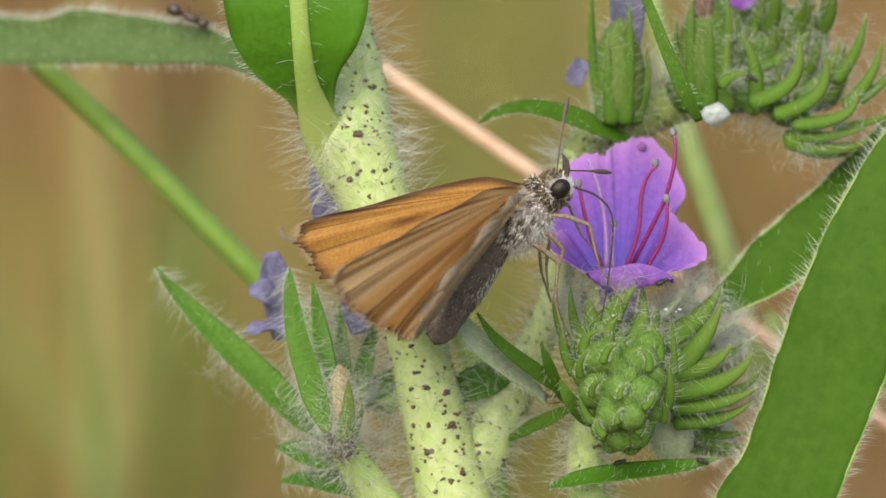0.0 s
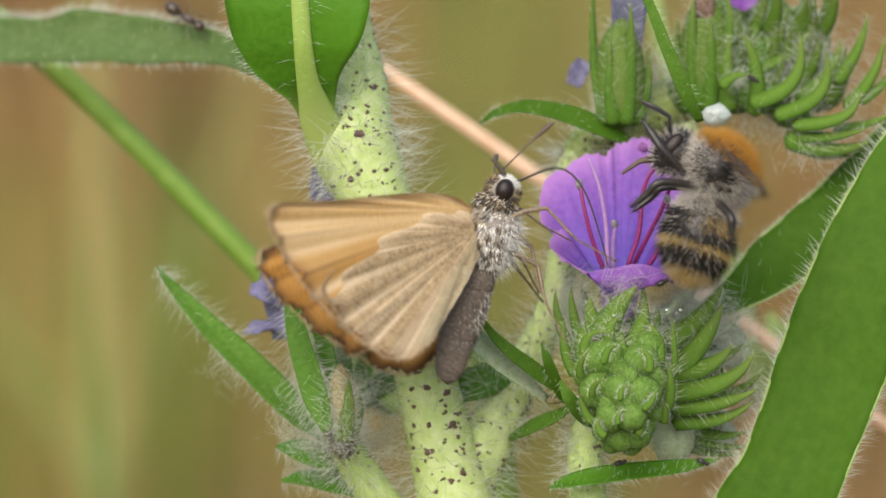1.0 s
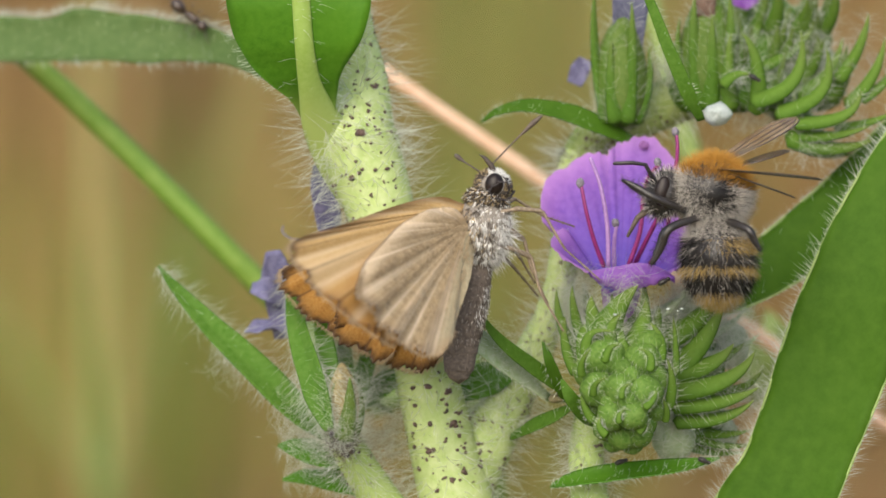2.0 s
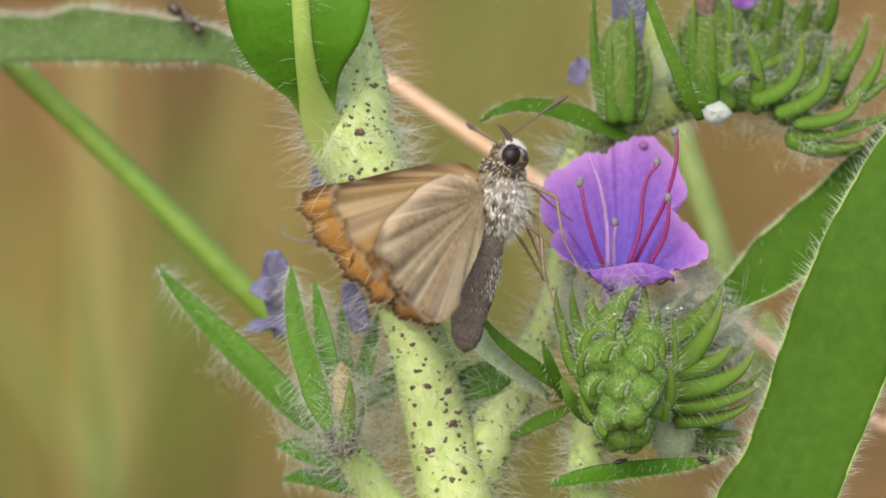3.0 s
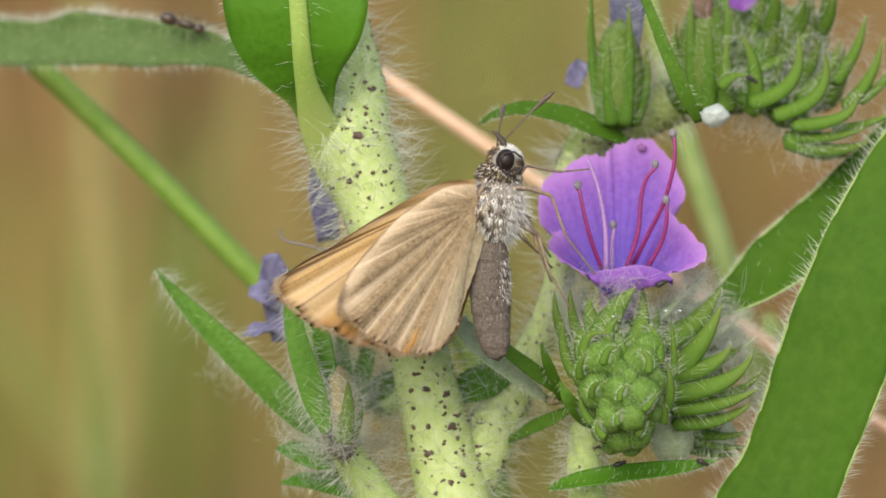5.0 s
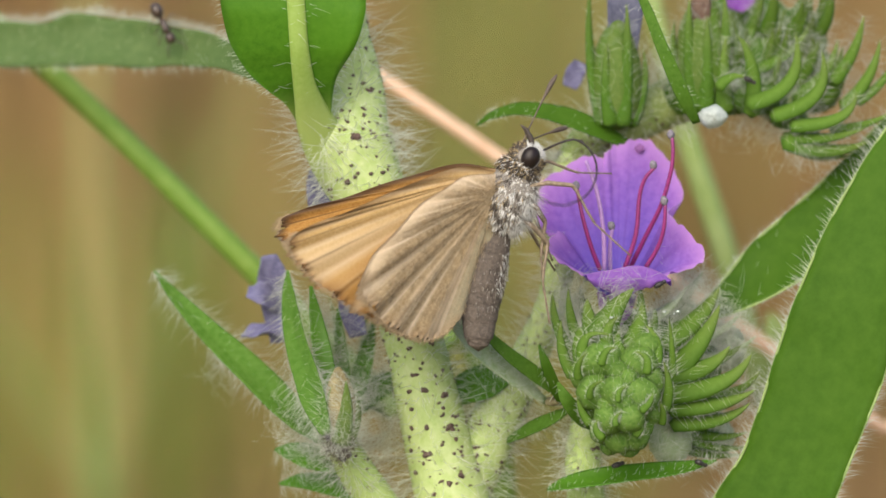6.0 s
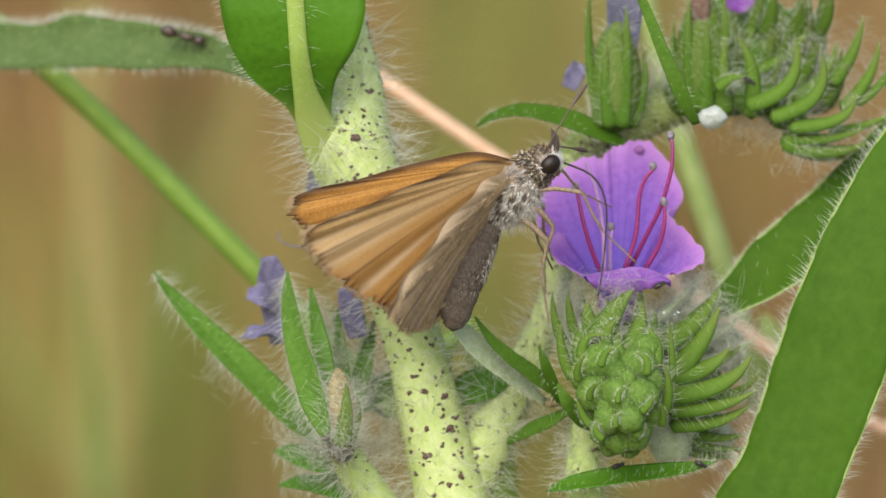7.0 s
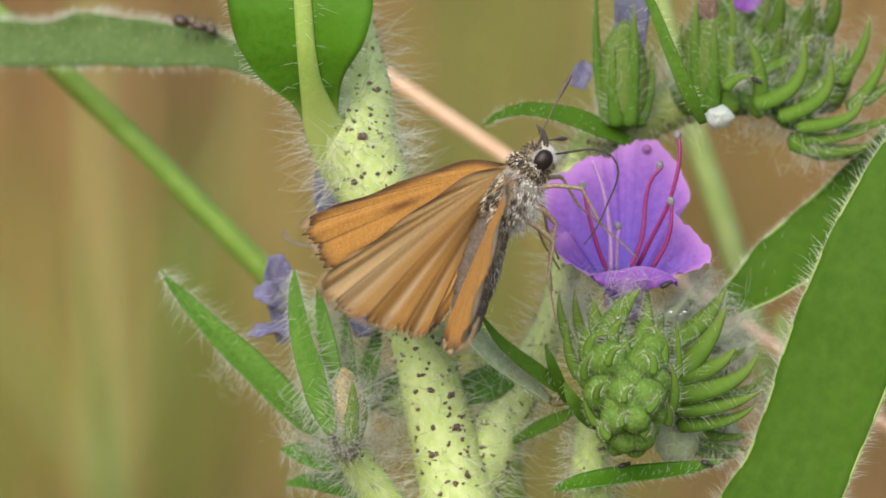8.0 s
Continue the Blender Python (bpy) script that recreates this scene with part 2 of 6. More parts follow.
def coat_blade(rows, face, margin=60, surface=40, size=(0.5, 1.2), radius=0.018, cup=0.2, forward=0.5, edges=(-1, 1)):
    """Hairs on the margins and the face of a blade."""
    r = np.array(rows, float)
    p, w = r[:, :3], r[:, 3]
    t = unit(np.gradient(p, axis=0))
    f = np.array(face, float)
    nrm = unit(f - t * (t @ f)[:, None])
    s = np.cross(t, nrm)
    out = []
    for i in range(margin + surface):
        x = random.random() * (len(r) - 1.001)
        k, u = int(x), x - int(x)
        e = random.choice(edges) if i < margin else random.uniform(-0.95, 0.95)
        c = (p[k] + s[k] * w[k] * e + nrm[k] * cup * w[k] * e * e) * (1 - u) + (p[k + 1] + s[k + 1] * w[k + 1] * e + nrm[k + 1] * cup * w[k + 1] * e * e) * u
        go = s[k] * e + nrm[k] * random.uniform(-0.3, 0.5) if i < margin else nrm[k] * random.choice((1, 1, -1)) + s[k] * e * 0.4
        go = unit(go + t[k] * forward + np.random.normal(size=3) * 0.25)
        out.append((c, go, random.uniform(*size) / 1000, radius / 1000))
    return out


# ---- setting ----
def ground_material():
    m = bpy.data.materials.new("meadow_soil")
    m.use_nodes = True
    nt = m.node_tree
    where = nt.nodes.new("ShaderNodeTexCoord").outputs["Object"]
    patch = stretch(nt, noise_of(nt, where, 7, 3), 0.35, 0.65)
    crumbs = noise_of(nt, where, 160, 5, 0.7)
    colour = mixer(nt, mixer(nt, (0.3, 0.19, 0.1), (0.16, 0.19, 0.05), patch), (0.38, 0.29, 0.15), stretch(nt, crumbs, 0.4, 0.75))
    nt.links.new(colour, nt.nodes["Principled BSDF"].inputs["Base Color"])
    nt.nodes["Principled BSDF"].inputs["Roughness"].default_value = 0.95
    b = nt.nodes.new("ShaderNodeBump")
    b.inputs["Distance"].default_value = 0.01
    nt.links.new(crumbs, b.inputs["Height"])
    nt.links.new(b.outputs[0], nt.nodes["Principled BSDF"].inputs["Normal"])
    return m


def build_ground():
    g = Geo()
    ring = [0.0, 0.3, 0.8, 1.6, 3, 6, 12, 30, 100, 400, 1500]
    n = 36
    verts = [(0, 0, 0)]
    for r in ring[1:]:
        for j in range(n):
            h = 2 * math.pi * j / n
            x, y = r * math.cos(h), r * math.sin(h)
            z = 0.02 * noise.noise(Vector((x * 0.8, y * 0.8, 0))) if 1 < r < 40 else 0.0
            verts.append((x, y, z))
    faces = [(0, 1 + j, 1 + (j + 1) % n) for j in range(n)]
    for i in range(len(ring) - 2):
        faces += [(1 + i * n + j, 1 + (i + 1) * n + j, 1 + (i + 1) * n + (j + 1) % n, 1 + i * n + (j + 1) % n) for j in range(n)]
    g.add(verts, faces)
    tagged(part("ground", g, ground_material()), "meadow soil with dry litter between the grasses", "ground", kind="structure")


def meadow_material(name, a, b, c, patch):
    m = bpy.data.materials.new(name)
    m.use_nodes = True
    nt = m.node_tree
    where = nt.nodes.new("ShaderNodeTexCoord").outputs["Object"]
    island = nt.nodes.new("ShaderNodeNewGeometry").outputs["Random Per Island"]
    spread = stretch(nt, noise_of(nt, where, patch, 2), 0.4, 0.6)
    colour = mixer(nt, mixer(nt, a, b, spread), c, stretch(nt, island, 0.55, 1.0))
    p = nt.nodes["Principled BSDF"]
    nt.links.new(colour, p.inputs["Base Color"])
    p.inputs["Roughness"].default_value = 0.65
    return m


def build_meadow(name, label, material, count, low, high, where, seed):
    """Loose upright grass behind the plant, blade by blade; where picks the places."""
    rnd = random.Random(seed)
    g = Geo()
    for _ in range(count):
        x, y = where(rnd)
        h, w = rnd.uniform(low, high), rnd.uniform(0.0012, 0.003)
        lean, turn = rnd.uniform(0.02, 0.3) * h, rnd.uniform(0, 6.28)
        dx, dy = math.cos(turn), math.sin(turn)
        sx, sy = -dy * w, dx * w
        verts = []
        for f, k in ((0, 1), (0.4, 0.9), (0.75, 0.6)):
            o = lean * f * f
            verts += [(x + dx * o + sx * k, y + dy * o + sy * k, h * f), (x + dx * o - sx * k, y + dy * o - sy * k, h * f)]
            verts.append((x + dx * (o + w * 0.4), y + dy * (o + w * 0.4), h * f))
        verts.append((x + dx * lean, y + dy * lean, h))
        faces = []
        for i in (0, 3):
            faces += [(i, i + 1, i + 4, i + 3), (i + 1, i + 2, i + 5, i + 4), (i + 2, i, i + 3, i + 5)]
        faces += [(6, 7, 9), (7, 8, 9), (8, 6, 9)]
        g.add(verts, faces)
    return tagged(part(name, g, material), label, "grass", kind="stuff")


def around(r):
    """A place in the open meadow round the plant, clear of the trampled spot before and beside it."""
    while True:
        x, y = (r.uniform(-0.75, 0.75), r.uniform(1.0, 3.4)) if r.random() < 0.3 else (r.uniform(-3.2, 3.2), r.uniform(-3.2, 3.6))
        if math.hypot(x, y - 0.1) > 0.85:
            return x, y


build_ground()
build_meadow("dry_meadow_grass", "straw-coloured dry meadow grass standing behind the flower", meadow_material("dry_grass", (0.46, 0.302, 0.118), (0.365, 0.238, 0.087), (0.51, 0.362, 0.155), 9), 17000, 0.25, 0.6, around, 3)
build_meadow("rusty_meadow_grass", "rust-brown withered grass standing behind the flower", meadow_material("rusty_grass", (0.3, 0.16, 0.08), (0.36, 0.22, 0.11), (0.42, 0.28, 0.15), 9), 330, 0.27, 0.5,
             lambda r: (r.gauss(r.choice((-0.15, -0.13, -0.062)), 0.018), r.uniform(1.2, 1.8)), 4)
build_meadow("green_meadow_grass", "fresh green meadow grass standing among dry stalks", meadow_material("green_grass", (0.19, 0.23, 0.04), (0.24, 0.25, 0.06), (0.3, 0.29, 0.09), 9), 300, 0.3, 0.5,
             lambda r: (r.gauss(r.choice((0.008, 0.014, 0.02, -0.4, 0.45)), 0.016), r.uniform(0.85, 1.8)), 5)
build_meadow("short_green_grass", "short fresh green grass behind the plant", meadow_material("short_grass", (0.15, 0.22, 0.02), (0.2, 0.24, 0.04), (0.26, 0.27, 0.07), 9), 520, 0.2, 0.262,
             lambda r: (r.uniform(-0.135, -0.05), r.uniform(1.02, 1.25)), 6)
build_meadow("low_dry_grass", "low straw-coloured grass tufts behind the plant", meadow_material("low_straw", (0.54, 0.36, 0.19), (0.46, 0.29, 0.14), (0.58, 0.42, 0.23), 9), 240, 0.15, 0.205, lambda r: (r.uniform(-0.13, 0.13), r.uniform(0.92, 1.08)), 8)


# ---- grass stalks behind the plant ----
def stalk(name, rows, material, label, category="grass stalk", n=40):
    """A round stalk through grid rows, carried down to the soil from its lowest end."""
    base = Vector(spot(*rows[-1][:3]))
    foot = Vector((base.x + 0.02, base.y + 0.03, 0.0))
    ob = thing(name, foot, label, category)
    pts = glide([*spots(rows), (*(base.lerp(foot, 0.5)), rows[-1][3] * GRID), (*foot, rows[-1][3] * GRID)], n)
    part("stalk", Geo().tube(pts, 12), material, ob)
    return ob


green_stalk = stalk("green_grass_stalk", [(-260, -130, 26, 20), (-60, 40, 26, 21), (110, 190, 26, 22), (260, 335, 26, 23), (440, 515, 26, 24), (640, 720, 28, 25), (860, 980, 34, 26)],
                    GRASS, "slanting smooth green grass stalk behind the bugloss")
dry_stalk = stalk("dry_grass_stalk", [(300, -135, 36, 12), (680, 135, 36, 13), (950, 322, 36, 14), (1345, 602, 36, 14), (1560, 755, 36, 14), (1800, 930, 38, 15)],
                  STRAW, "straight pinkish straw-coloured dry stalk behind the bugloss")
pale_stalk = stalk("pale_grass_stalk", [(1130, -60, 42, 16), (1175, 130, 42, 20), (1225, 300, 42, 24), (1280, 470, 42, 25), (1340, 700, 44, 26), (1400, 950, 48, 26)],
                   GRASS_PALE, "pale green grass stalk behind the flower")
stalk("pale_grass_stalk", [(140, -250, 330, 13), (160, 100, 330, 14), (172, 500, 330, 15), (180, 860, 330, 17), (185, 1300, 340, 18)], GRASS_PALE, "upright pale grass stalk far behind")
stalk("pale_grass_stalk", [(-330, 40, 330, 7), (-150, 330, 330, 8), (-10, 560, 330, 8), (110, 760, 330, 9), (175, 890, 330, 9), (240, 1300, 340, 10)], GRASS_PALE, "leaning thin grass stalk far behind")
stalk("pale_grass_stalk", [(480, 40, 340, 6), (370, 330, 340, 7), (290, 560, 340, 7), (225, 760, 340, 8), (190, 900, 340, 9), (150, 1300, 350, 10)], GRASS_PALE, "leaning thin grass stalk far behind")


# ---- the bugloss ----
OUT = np.array(-AWAY)
UPV = np.array(RISE)
SIDE = np.array(EAST)
foot = Vector((0.004, 0.004, 0.0))
plant = thing("bugloss_plant", foot, "bristly viper's bugloss with speckled pale stems and an open violet flower", "wildflower")


def stem_part(name, rows, material, hair, label="", n=48, size=(0.8, 1.9), dots=0, extra=(), lean=0.2):
    pts = glide(spots(rows), n)
    ob = part(name, Geo().tube(pts, 18), material, plant, label)
    fur = coat_tube(pts, int(hair * 0.55), (size[0], size[1] * 1.75), 0.021, 0.3, 0.05) + coat_tube(pts, hair // 4, (0.3, 1.1), 0.011, 0.5)
    part("hairs", Geo().hairs(fur, 0.4), HAIR, ob, "stiff white bristles")
    g = Geo()
    t = unit(np.gradient(pts[:, :3], axis=0))

    def dot(c, axis, out, s):
        across = np.cross(axis, out)
        for _ in range(random.choice((1, 2, 2, 3))):
            r = s * random.uniform(0.45, 0.85)
            g.ball(c + across * s * random.gauss(0, 0.55) + axis * s * random.gauss(0, 0.35), across * r * random.uniform(0.8, 1.4), axis * r * random.uniform(0.7, 1.1), out * r * 0.6, 8, 5, 0.5)

    for _ in range(dots):
        x = random.random() * (len(pts) - 1.01)
        k, f = int(x), x - int(x)
        p, w = pts[k, :3] * (1 - f) + pts[k + 1, :3] * f, pts[k, 3] * (1 - f) + pts[k + 1, 3] * f
        d = np.random.normal(size=3)
        d = unit(d - t[k] * (d @ t[k]))
        dot(p + d * w, t[k], d, random.uniform(0.05, 0.17) / 1000)
    for a, b, s in extra:
        best = None
        for k in range(len(pts)):
            c = pts[k, :3]
            q = np.array(spot(a, b, 0))
            off = q - c
            off = off - AWAY_N * (off @ AWAY_N)
            along = abs(off @ t[k])
            if best is None or along < best[0]:
                best = (along, k, off)
        _, k, off = best
        w = pts[k, 3]
        off = off - t[k] * (off @ t[k])
        h = min(np.linalg.norm(off), w * 0.97)
        side = unit(off)
        deep = unit(np.cross(np.cross(t[k], OUT), t[k]))
        d = unit(side * h / w + deep * math.sqrt(max(0.0, 1 - (h / w) ** 2)))
        along = np.array(spot(a, b, 0)) - pts[k, :3]
        dot(pts[k, :3] + t[k] * (along @ t[k]) + d * w, t[k], d, s * 0.85 * GRID)
    if g.v:
        part("speckling", g, DOT, ob, "dark purple-brown speckles")
    return ob, pts


AWAY_N = np.array(AWAY)
SPOT_ROWS = [(660, 605, 6), (729, 612, 7), (708, 622, 7), (753, 636, 6), (790, 652, 7), (737, 657, 5), (776, 660, 5), (733, 688, 8), (759, 685, 8), (790, 693, 7), (735, 719, 5), (785, 730, 7),
             (766, 747, 7), (732, 754, 6), (801, 752, 9), (812, 735, 7), (812, 770, 5), (787, 778, 5), (735, 795, 7), (764, 797, 10), (829, 798, 9), (740, 830, 6), (826, 836, 8), (801, 849, 8)]
SPOT_MORE = [(648, 133, 9), (659, 147, 8), (632, 172, 6), (627, 205, 5), (657, 224, 7), (618, 224, 5), (634, 237, 10), (693, 233, 7), (622, 287, 7), (640, 304, 8), (662, 300, 7), (684, 297, 7), (620, 318, 8),
             (760, 588, 7), (770, 602, 7), (672, 640, 6), (788, 848, 6), (812, 850, 7), (850, 827, 7), (775, 868, 6)]
main_rows = [(590, -330, 5, 42), (600, -120, 4.5, 43), (616, 40, 4, 43), (630, 110, 3.5, 47), (638, 165, 3, 52), (632, 210, 2.7, 66), (628, 240, 2.6, 76), (642, 288, 2.4, 72), (662, 340, 2.2, 65), (680, 400, 2, 59), (706, 500, 2, 53),
             (742, 610, 2, 53), (762, 700, 2, 57), (786, 800, 2, 62), (806, 880, 2, 66), (850, 1080, 2, 68)]
main_stem, main_pts = stem_part("stem", main_rows, STEM, 3400, "thick pale green stem with dark speckles and white bristles", 70, (0.8, 2.6), 720, SPOT_ROWS + SPOT_MORE)
low_rows = glide([(*spot(850, 1080, 2), 68 * GRID), (0.005, 0.0, 0.3, 0.003), (0.004, 0.003, 0.12, 0.0033), (*foot, 0.0035)], 24)
part("lower_stem", Geo().tube(low_rows, 16), STEM, plant)


def leaf(name, rows, face, material, label="", cup=0.2, wave=0.0, margin=60, surface=30, hair=(0.5, 1.2), n=28, thick=0.00016, radius=0.016, groove=0.0, forward=0.5, edges=(-1, 1)):
    pts = glide(spots(rows), n)
    pts[:, 3] = np.maximum(pts[:, 3], 2e-6)
    ob = part(name, Geo().blade(pts, face, cup, thick, 10, wave, groove), material, plant, label)
    if margin + surface:
        part("hairs", Geo().hairs(coat_blade(pts, face, margin, surface, hair, radius, cup, forward, edges)), HAIR, ob, "fine white hairs")
    return ob


F = OUT
FOOT_TONE = (0.36, 0.48, 0.12)
LEAF_FOOT = skin("young_leaf_green_paling_at_its_foot", (0.085, 0.24, 0.01), (0.06, 0.19, 0.008), (0.105, 0.27, 0.016), 150, 2200, 0.45, 0.06, 0.35, marks=(("foot", FOOT_TONE, 0.9),))
RIB_FOOT = skin("leaf_rib_paling_at_its_foot", (0.3, 0.44, 0.085), (0.25, 0.39, 0.065), (0.35, 0.49, 0.13), 200, 2200, 0.5, 0.08, 0.2, marks=(("foot", (0.44, 0.55, 0.16), 0.9),))


def footed(g, low, high):
    """Marks the vertices of g by how far down the grid they lie, from 0 at low to 1 at high."""
    for i, p in enumerate(g.v):
        b = 441 - (Vector(p) - MID).dot(RISE) / GRID
        x = min(1.0, max(0.0, (b - low) / (high - low)))
        g.marks.setdefault("foot", {})[i] = x * x * (3 - 2 * x)
    return g


top_edges = glide([(-330, 455, 575, -6), (-180, 402, 628, -6), (-60, 393, 652, -5.5), (0, 398, 655, -5.2), (25, 402, 652, -5), (62, 411, 642, -4.5), (90, 425, 628, -4), (119, 444, 609, -3.2), (140, 464, 600, -2.6), (156, 483, 597, -2), (181, 514, 594, -1), (218, 536, 592, 0.2), (250, 552, 596, 1.2), (290, 576, 606, 2.2)], 60)
sheet, across = Geo(), 16
for lift in (1, -1):
    face = []
    for b, left, right, d in top_edges:
        for j in range(across + 1):
            x = 2 * j / across - 1
            ripple = 0.12 * math.sin(b * 0.045 + x * 2) * abs(x) ** 3
            face.append(spot((left + right) / 2 + (right - left) / 2 * x, b, d - 0.55 * x * x * (right - left) / 250 + ripple - lift * 0.07 * (1 - 0.7 * x * x)))
    quads = [(i * (across + 1) + j, i * (across + 1) + j + 1, (i + 1) * (across + 1) + j + 1, (i + 1) * (across + 1) + j) for i in range(len(top_edges) - 1) for j in range(across)]
    sheet.add(face, [q[::-lift] for q in quads])
k, n1 = len(top_edges) * (across + 1), across + 1
sheet.f += [(i * n1 + j, (i + 1) * n1 + j, k + (i + 1) * n1 + j, k + i * n1 + j) for i in range(len(top_edges) - 1) for j in (0, across)]
sheet.slot += [0] * (len(sheet.f) - len(sheet.slot))
top_leaf = part("leaf", footed(sheet, 150, 225), LEAF_FOOT, plant, "broad bright green leaf with a pale midrib running into the stem")
down = []
for _ in range(230):
    b, left, right, d = top_edges[random.randrange(len(top_edges))]
    a, e = random.choice(((left, -1), (left, -1), (right, 1), (random.uniform(500, 570), 0)))
    down.append((np.array(spot(a, b, d - 0.5)), unit(SIDE * (e or random.choice((-1, 1))) - UPV * 0.3 + OUT * 0.3 + np.random.normal(size=3) * 0.2), random.uniform(0.3, 1.2) / 1000, 0.000012))
part("hairs", Geo().hairs(down, 0.4), HAIR, top_leaf, "fine white hairs")
part("midrib", footed(Geo().tube(glide(spots([(516, -300, -6.2, 10), (526, -60, -5.8, 15), (531, 0, -5.4, 16), (537, 80, -4.4, 17), (545, 140, -2.9, 20), (554, 175, -1.7, 26), (566, 212, -0.2, 35), (586, 255, 1.4, 42), (612, 310, 2.6, 40), (640, 380, 3.4, 24)]), 50), 18, flat=0.5, side=tuple(OUT)), 130, 235), RIB_FOOT, top_leaf, "pale broad midrib running into the stem")
node = glide(spots([(566, 212, -0.2, 33), (586, 255, 1.4, 40), (606, 300, 2.6, 42)]), 20)
specks = Geo()
for _ in range(46):
    k, e = random.randrange(len(node)), random.uniform(-1.4, 0.6)
    out = unit(SIDE * math.sin(e) + OUT * math.cos(e) * 2)
    r = random.uniform(0.025, 0.085) / 1000
    specks.ball(node[k, :3] + node[k, 3] * (SIDE * math.sin(e) + OUT * 0.5 * math.cos(e)), SIDE * r * 1.3, UPV * r * 0.9, out * r * 0.45, 8, 5, 0.5)
part("speckling", specks, DOT, top_leaf, "dark purple-brown speckles")
part("hairs", Geo().hairs(coat_tube(node, 150, (0.9, 3.4), 0.02, 0.3, 0.0), 0.4), HAIR, top_leaf, "long white bristles")
leaf("leaf", [(-420, 40, 22, 20), (-260, 62, 21, 40), (-60, 70, 20, 46), (60, 76, 18, 42), (150, 68, 16, 50), (260, 76, 14, 44), (360, 84, 12, 34), (450, 112, 8, 24), (560, 170, 5, 20)], F * 0.9 + UPV * 0.25, LEAF_DIM,
                 "grey-green downy leaf with a wavy white-haired margin", 0.25, 0.16, 1400, 420, (0.3, 1.1), 50, 0.0002, 0.02, edges=(-1, -1, -1, -1, -1, 1))
right_leaf = leaf("leaf", [(1300, 1060, -2, 70), (1352, 950, -2, 105), (1405, 840, -2, 94), (1444, 740, -2, 95), (1480, 640, -2, 99), (1514, 530, -2, 93), (1560, 400, -1.5, 80), (1618, 270, -1, 62), (1680, 130, 0, 30), (1720, 20, 1, 3)],
                  F * 0.9 - SIDE * 0.25 + UPV * 0.2, LEAF, "long bright green leaf with a white-bristled margin", 0.16, 0.03, 900, 5, (0.5, 1.8), 60, 0.0002, 0.016)
back_leaf = leaf("leaf", [(1230, 560, 2, 10), (1300, 527, 3, 36), (1380, 468, 4, 62), (1450, 412, 5, 66), (1530, 330, 6, 60), (1610, 220, 7, 40), (1680, 100, 8, 4)], F * 0.8 + UPV * 0.5 - SIDE * 0.3, LEAF,
                 "green leaf half hidden behind another, its margin downy", 0.2, 0.03, 500, 60, (0.3, 1.0), 40, 0.00016, 0.014)
for ob, rows, face, cup, side in ((right_leaf, [(1300, 1060, -2, 70), (1352, 950, -2, 105), (1405, 840, -2, 94), (1444, 740, -2, 95), (1480, 640, -2, 99), (1514, 530, -2, 93), (1560, 400, -1.5, 80), (1618, 270, -1, 62), (1680, 130, 0, 30), (1720, 20, 1, 3)], F * 0.9 - SIDE * 0.25 + UPV * 0.2, 0.16, -1),
                                  (back_leaf, [(1230, 560, 2, 10), (1300, 527, 3, 36), (1380, 468, 4, 62), (1450, 412, 5, 66), (1530, 330, 6, 60), (1610, 220, 7, 40), (1680, 100, 8, 4)], F * 0.8 + UPV * 0.5 - SIDE * 0.3, 0.2, -1)):
    pts = glide(spots(rows), 60)
    part("hairs", Geo().hairs(coat_blade(pts, face, 1500, 0, (0.12, 0.5), 0.012, cup, 0.9, (side, side, side, -side))), HAIR, ob, "dense white down along the margin")
    t = unit(np.gradient(pts[:, :3], axis=0))
    nrm = unit(np.array(face) - t * (t @ np.array(face))[:, None])
    across = np.cross(t, nrm)
    for e in (-1, 1):
        line = pts.copy()
        line[:, :3] += across * pts[:, 3:] * e + nrm * cup * pts[:, 3:]
        line[:, 3] = np.minimum(pts[:, 3] * 0.3, 2.4 * GRID)
        part("margin", Geo().tube(line, 8), RIB_PALE, ob, "thin pale margin")
leaf("leaf", [(850, 217, 4, 2), (880, 199, 4, 9), (930, 189, 4, 16), (1000, 201, 4, 22), (1060, 224, 4, 22), (1125, 255, 5, 12)], F * 0.7 + UPV * 0.7, LEAF, "arching narrow green leaf with downy edges", 0.15, 0.02, 140, 60, (0.3, 0.8), 30, 0.00014, 0.012)
leaf("leaf", [(975, 862, -1, 5), (1005, 855, -1.6, 17), (1060, 846, -2, 23), (1120, 838, -2, 22), (1190, 830, -2, 19), (1240, 821, -2, 11), (1274, 811, -2, 2)], F * 0.6 + UPV * 0.75, LEAF_LIT, "short pointed bright green leaf", 0.35, 0.0, 260, 160, (0.2, 0.9))
leaf("leaf", [(847, 553, -4, 2), (872, 590, -3.5, 8), (905, 622, -3, 12), (950, 656, -2, 14), (1000, 694, -1, 11), (1030, 735, 0, 5)], F * 0.9 + UPV * 0.3 + SIDE * 0.2, SEPAL, "narrow pointed green bract", 0.25, 0.0, 40, 12, (0.3, 0.7))
leaf("leaf", [(785, 525, -2, 3), (815, 568, -2.4, 15), (855, 614, -2.4, 22), (905, 656, -1.5, 20), (970, 706, 0, 8)], F * 0.7 + UPV * 0.6, LEAF_GREY, "silvery downy bract", 0.25, 0.02, 160, 120, (0.4, 0.9))
leaf("leaf", [(796, 706, 3.4, 8), (828, 686, 3, 30), (866, 672, 3, 34), (905, 652, 3.5, 20), (935, 632, 4, 3)], F * 0.8 + UPV * 0.5, LEAF_LIT, "small bright green leaf behind the stem", 0.2, 0.0, 90, 30)
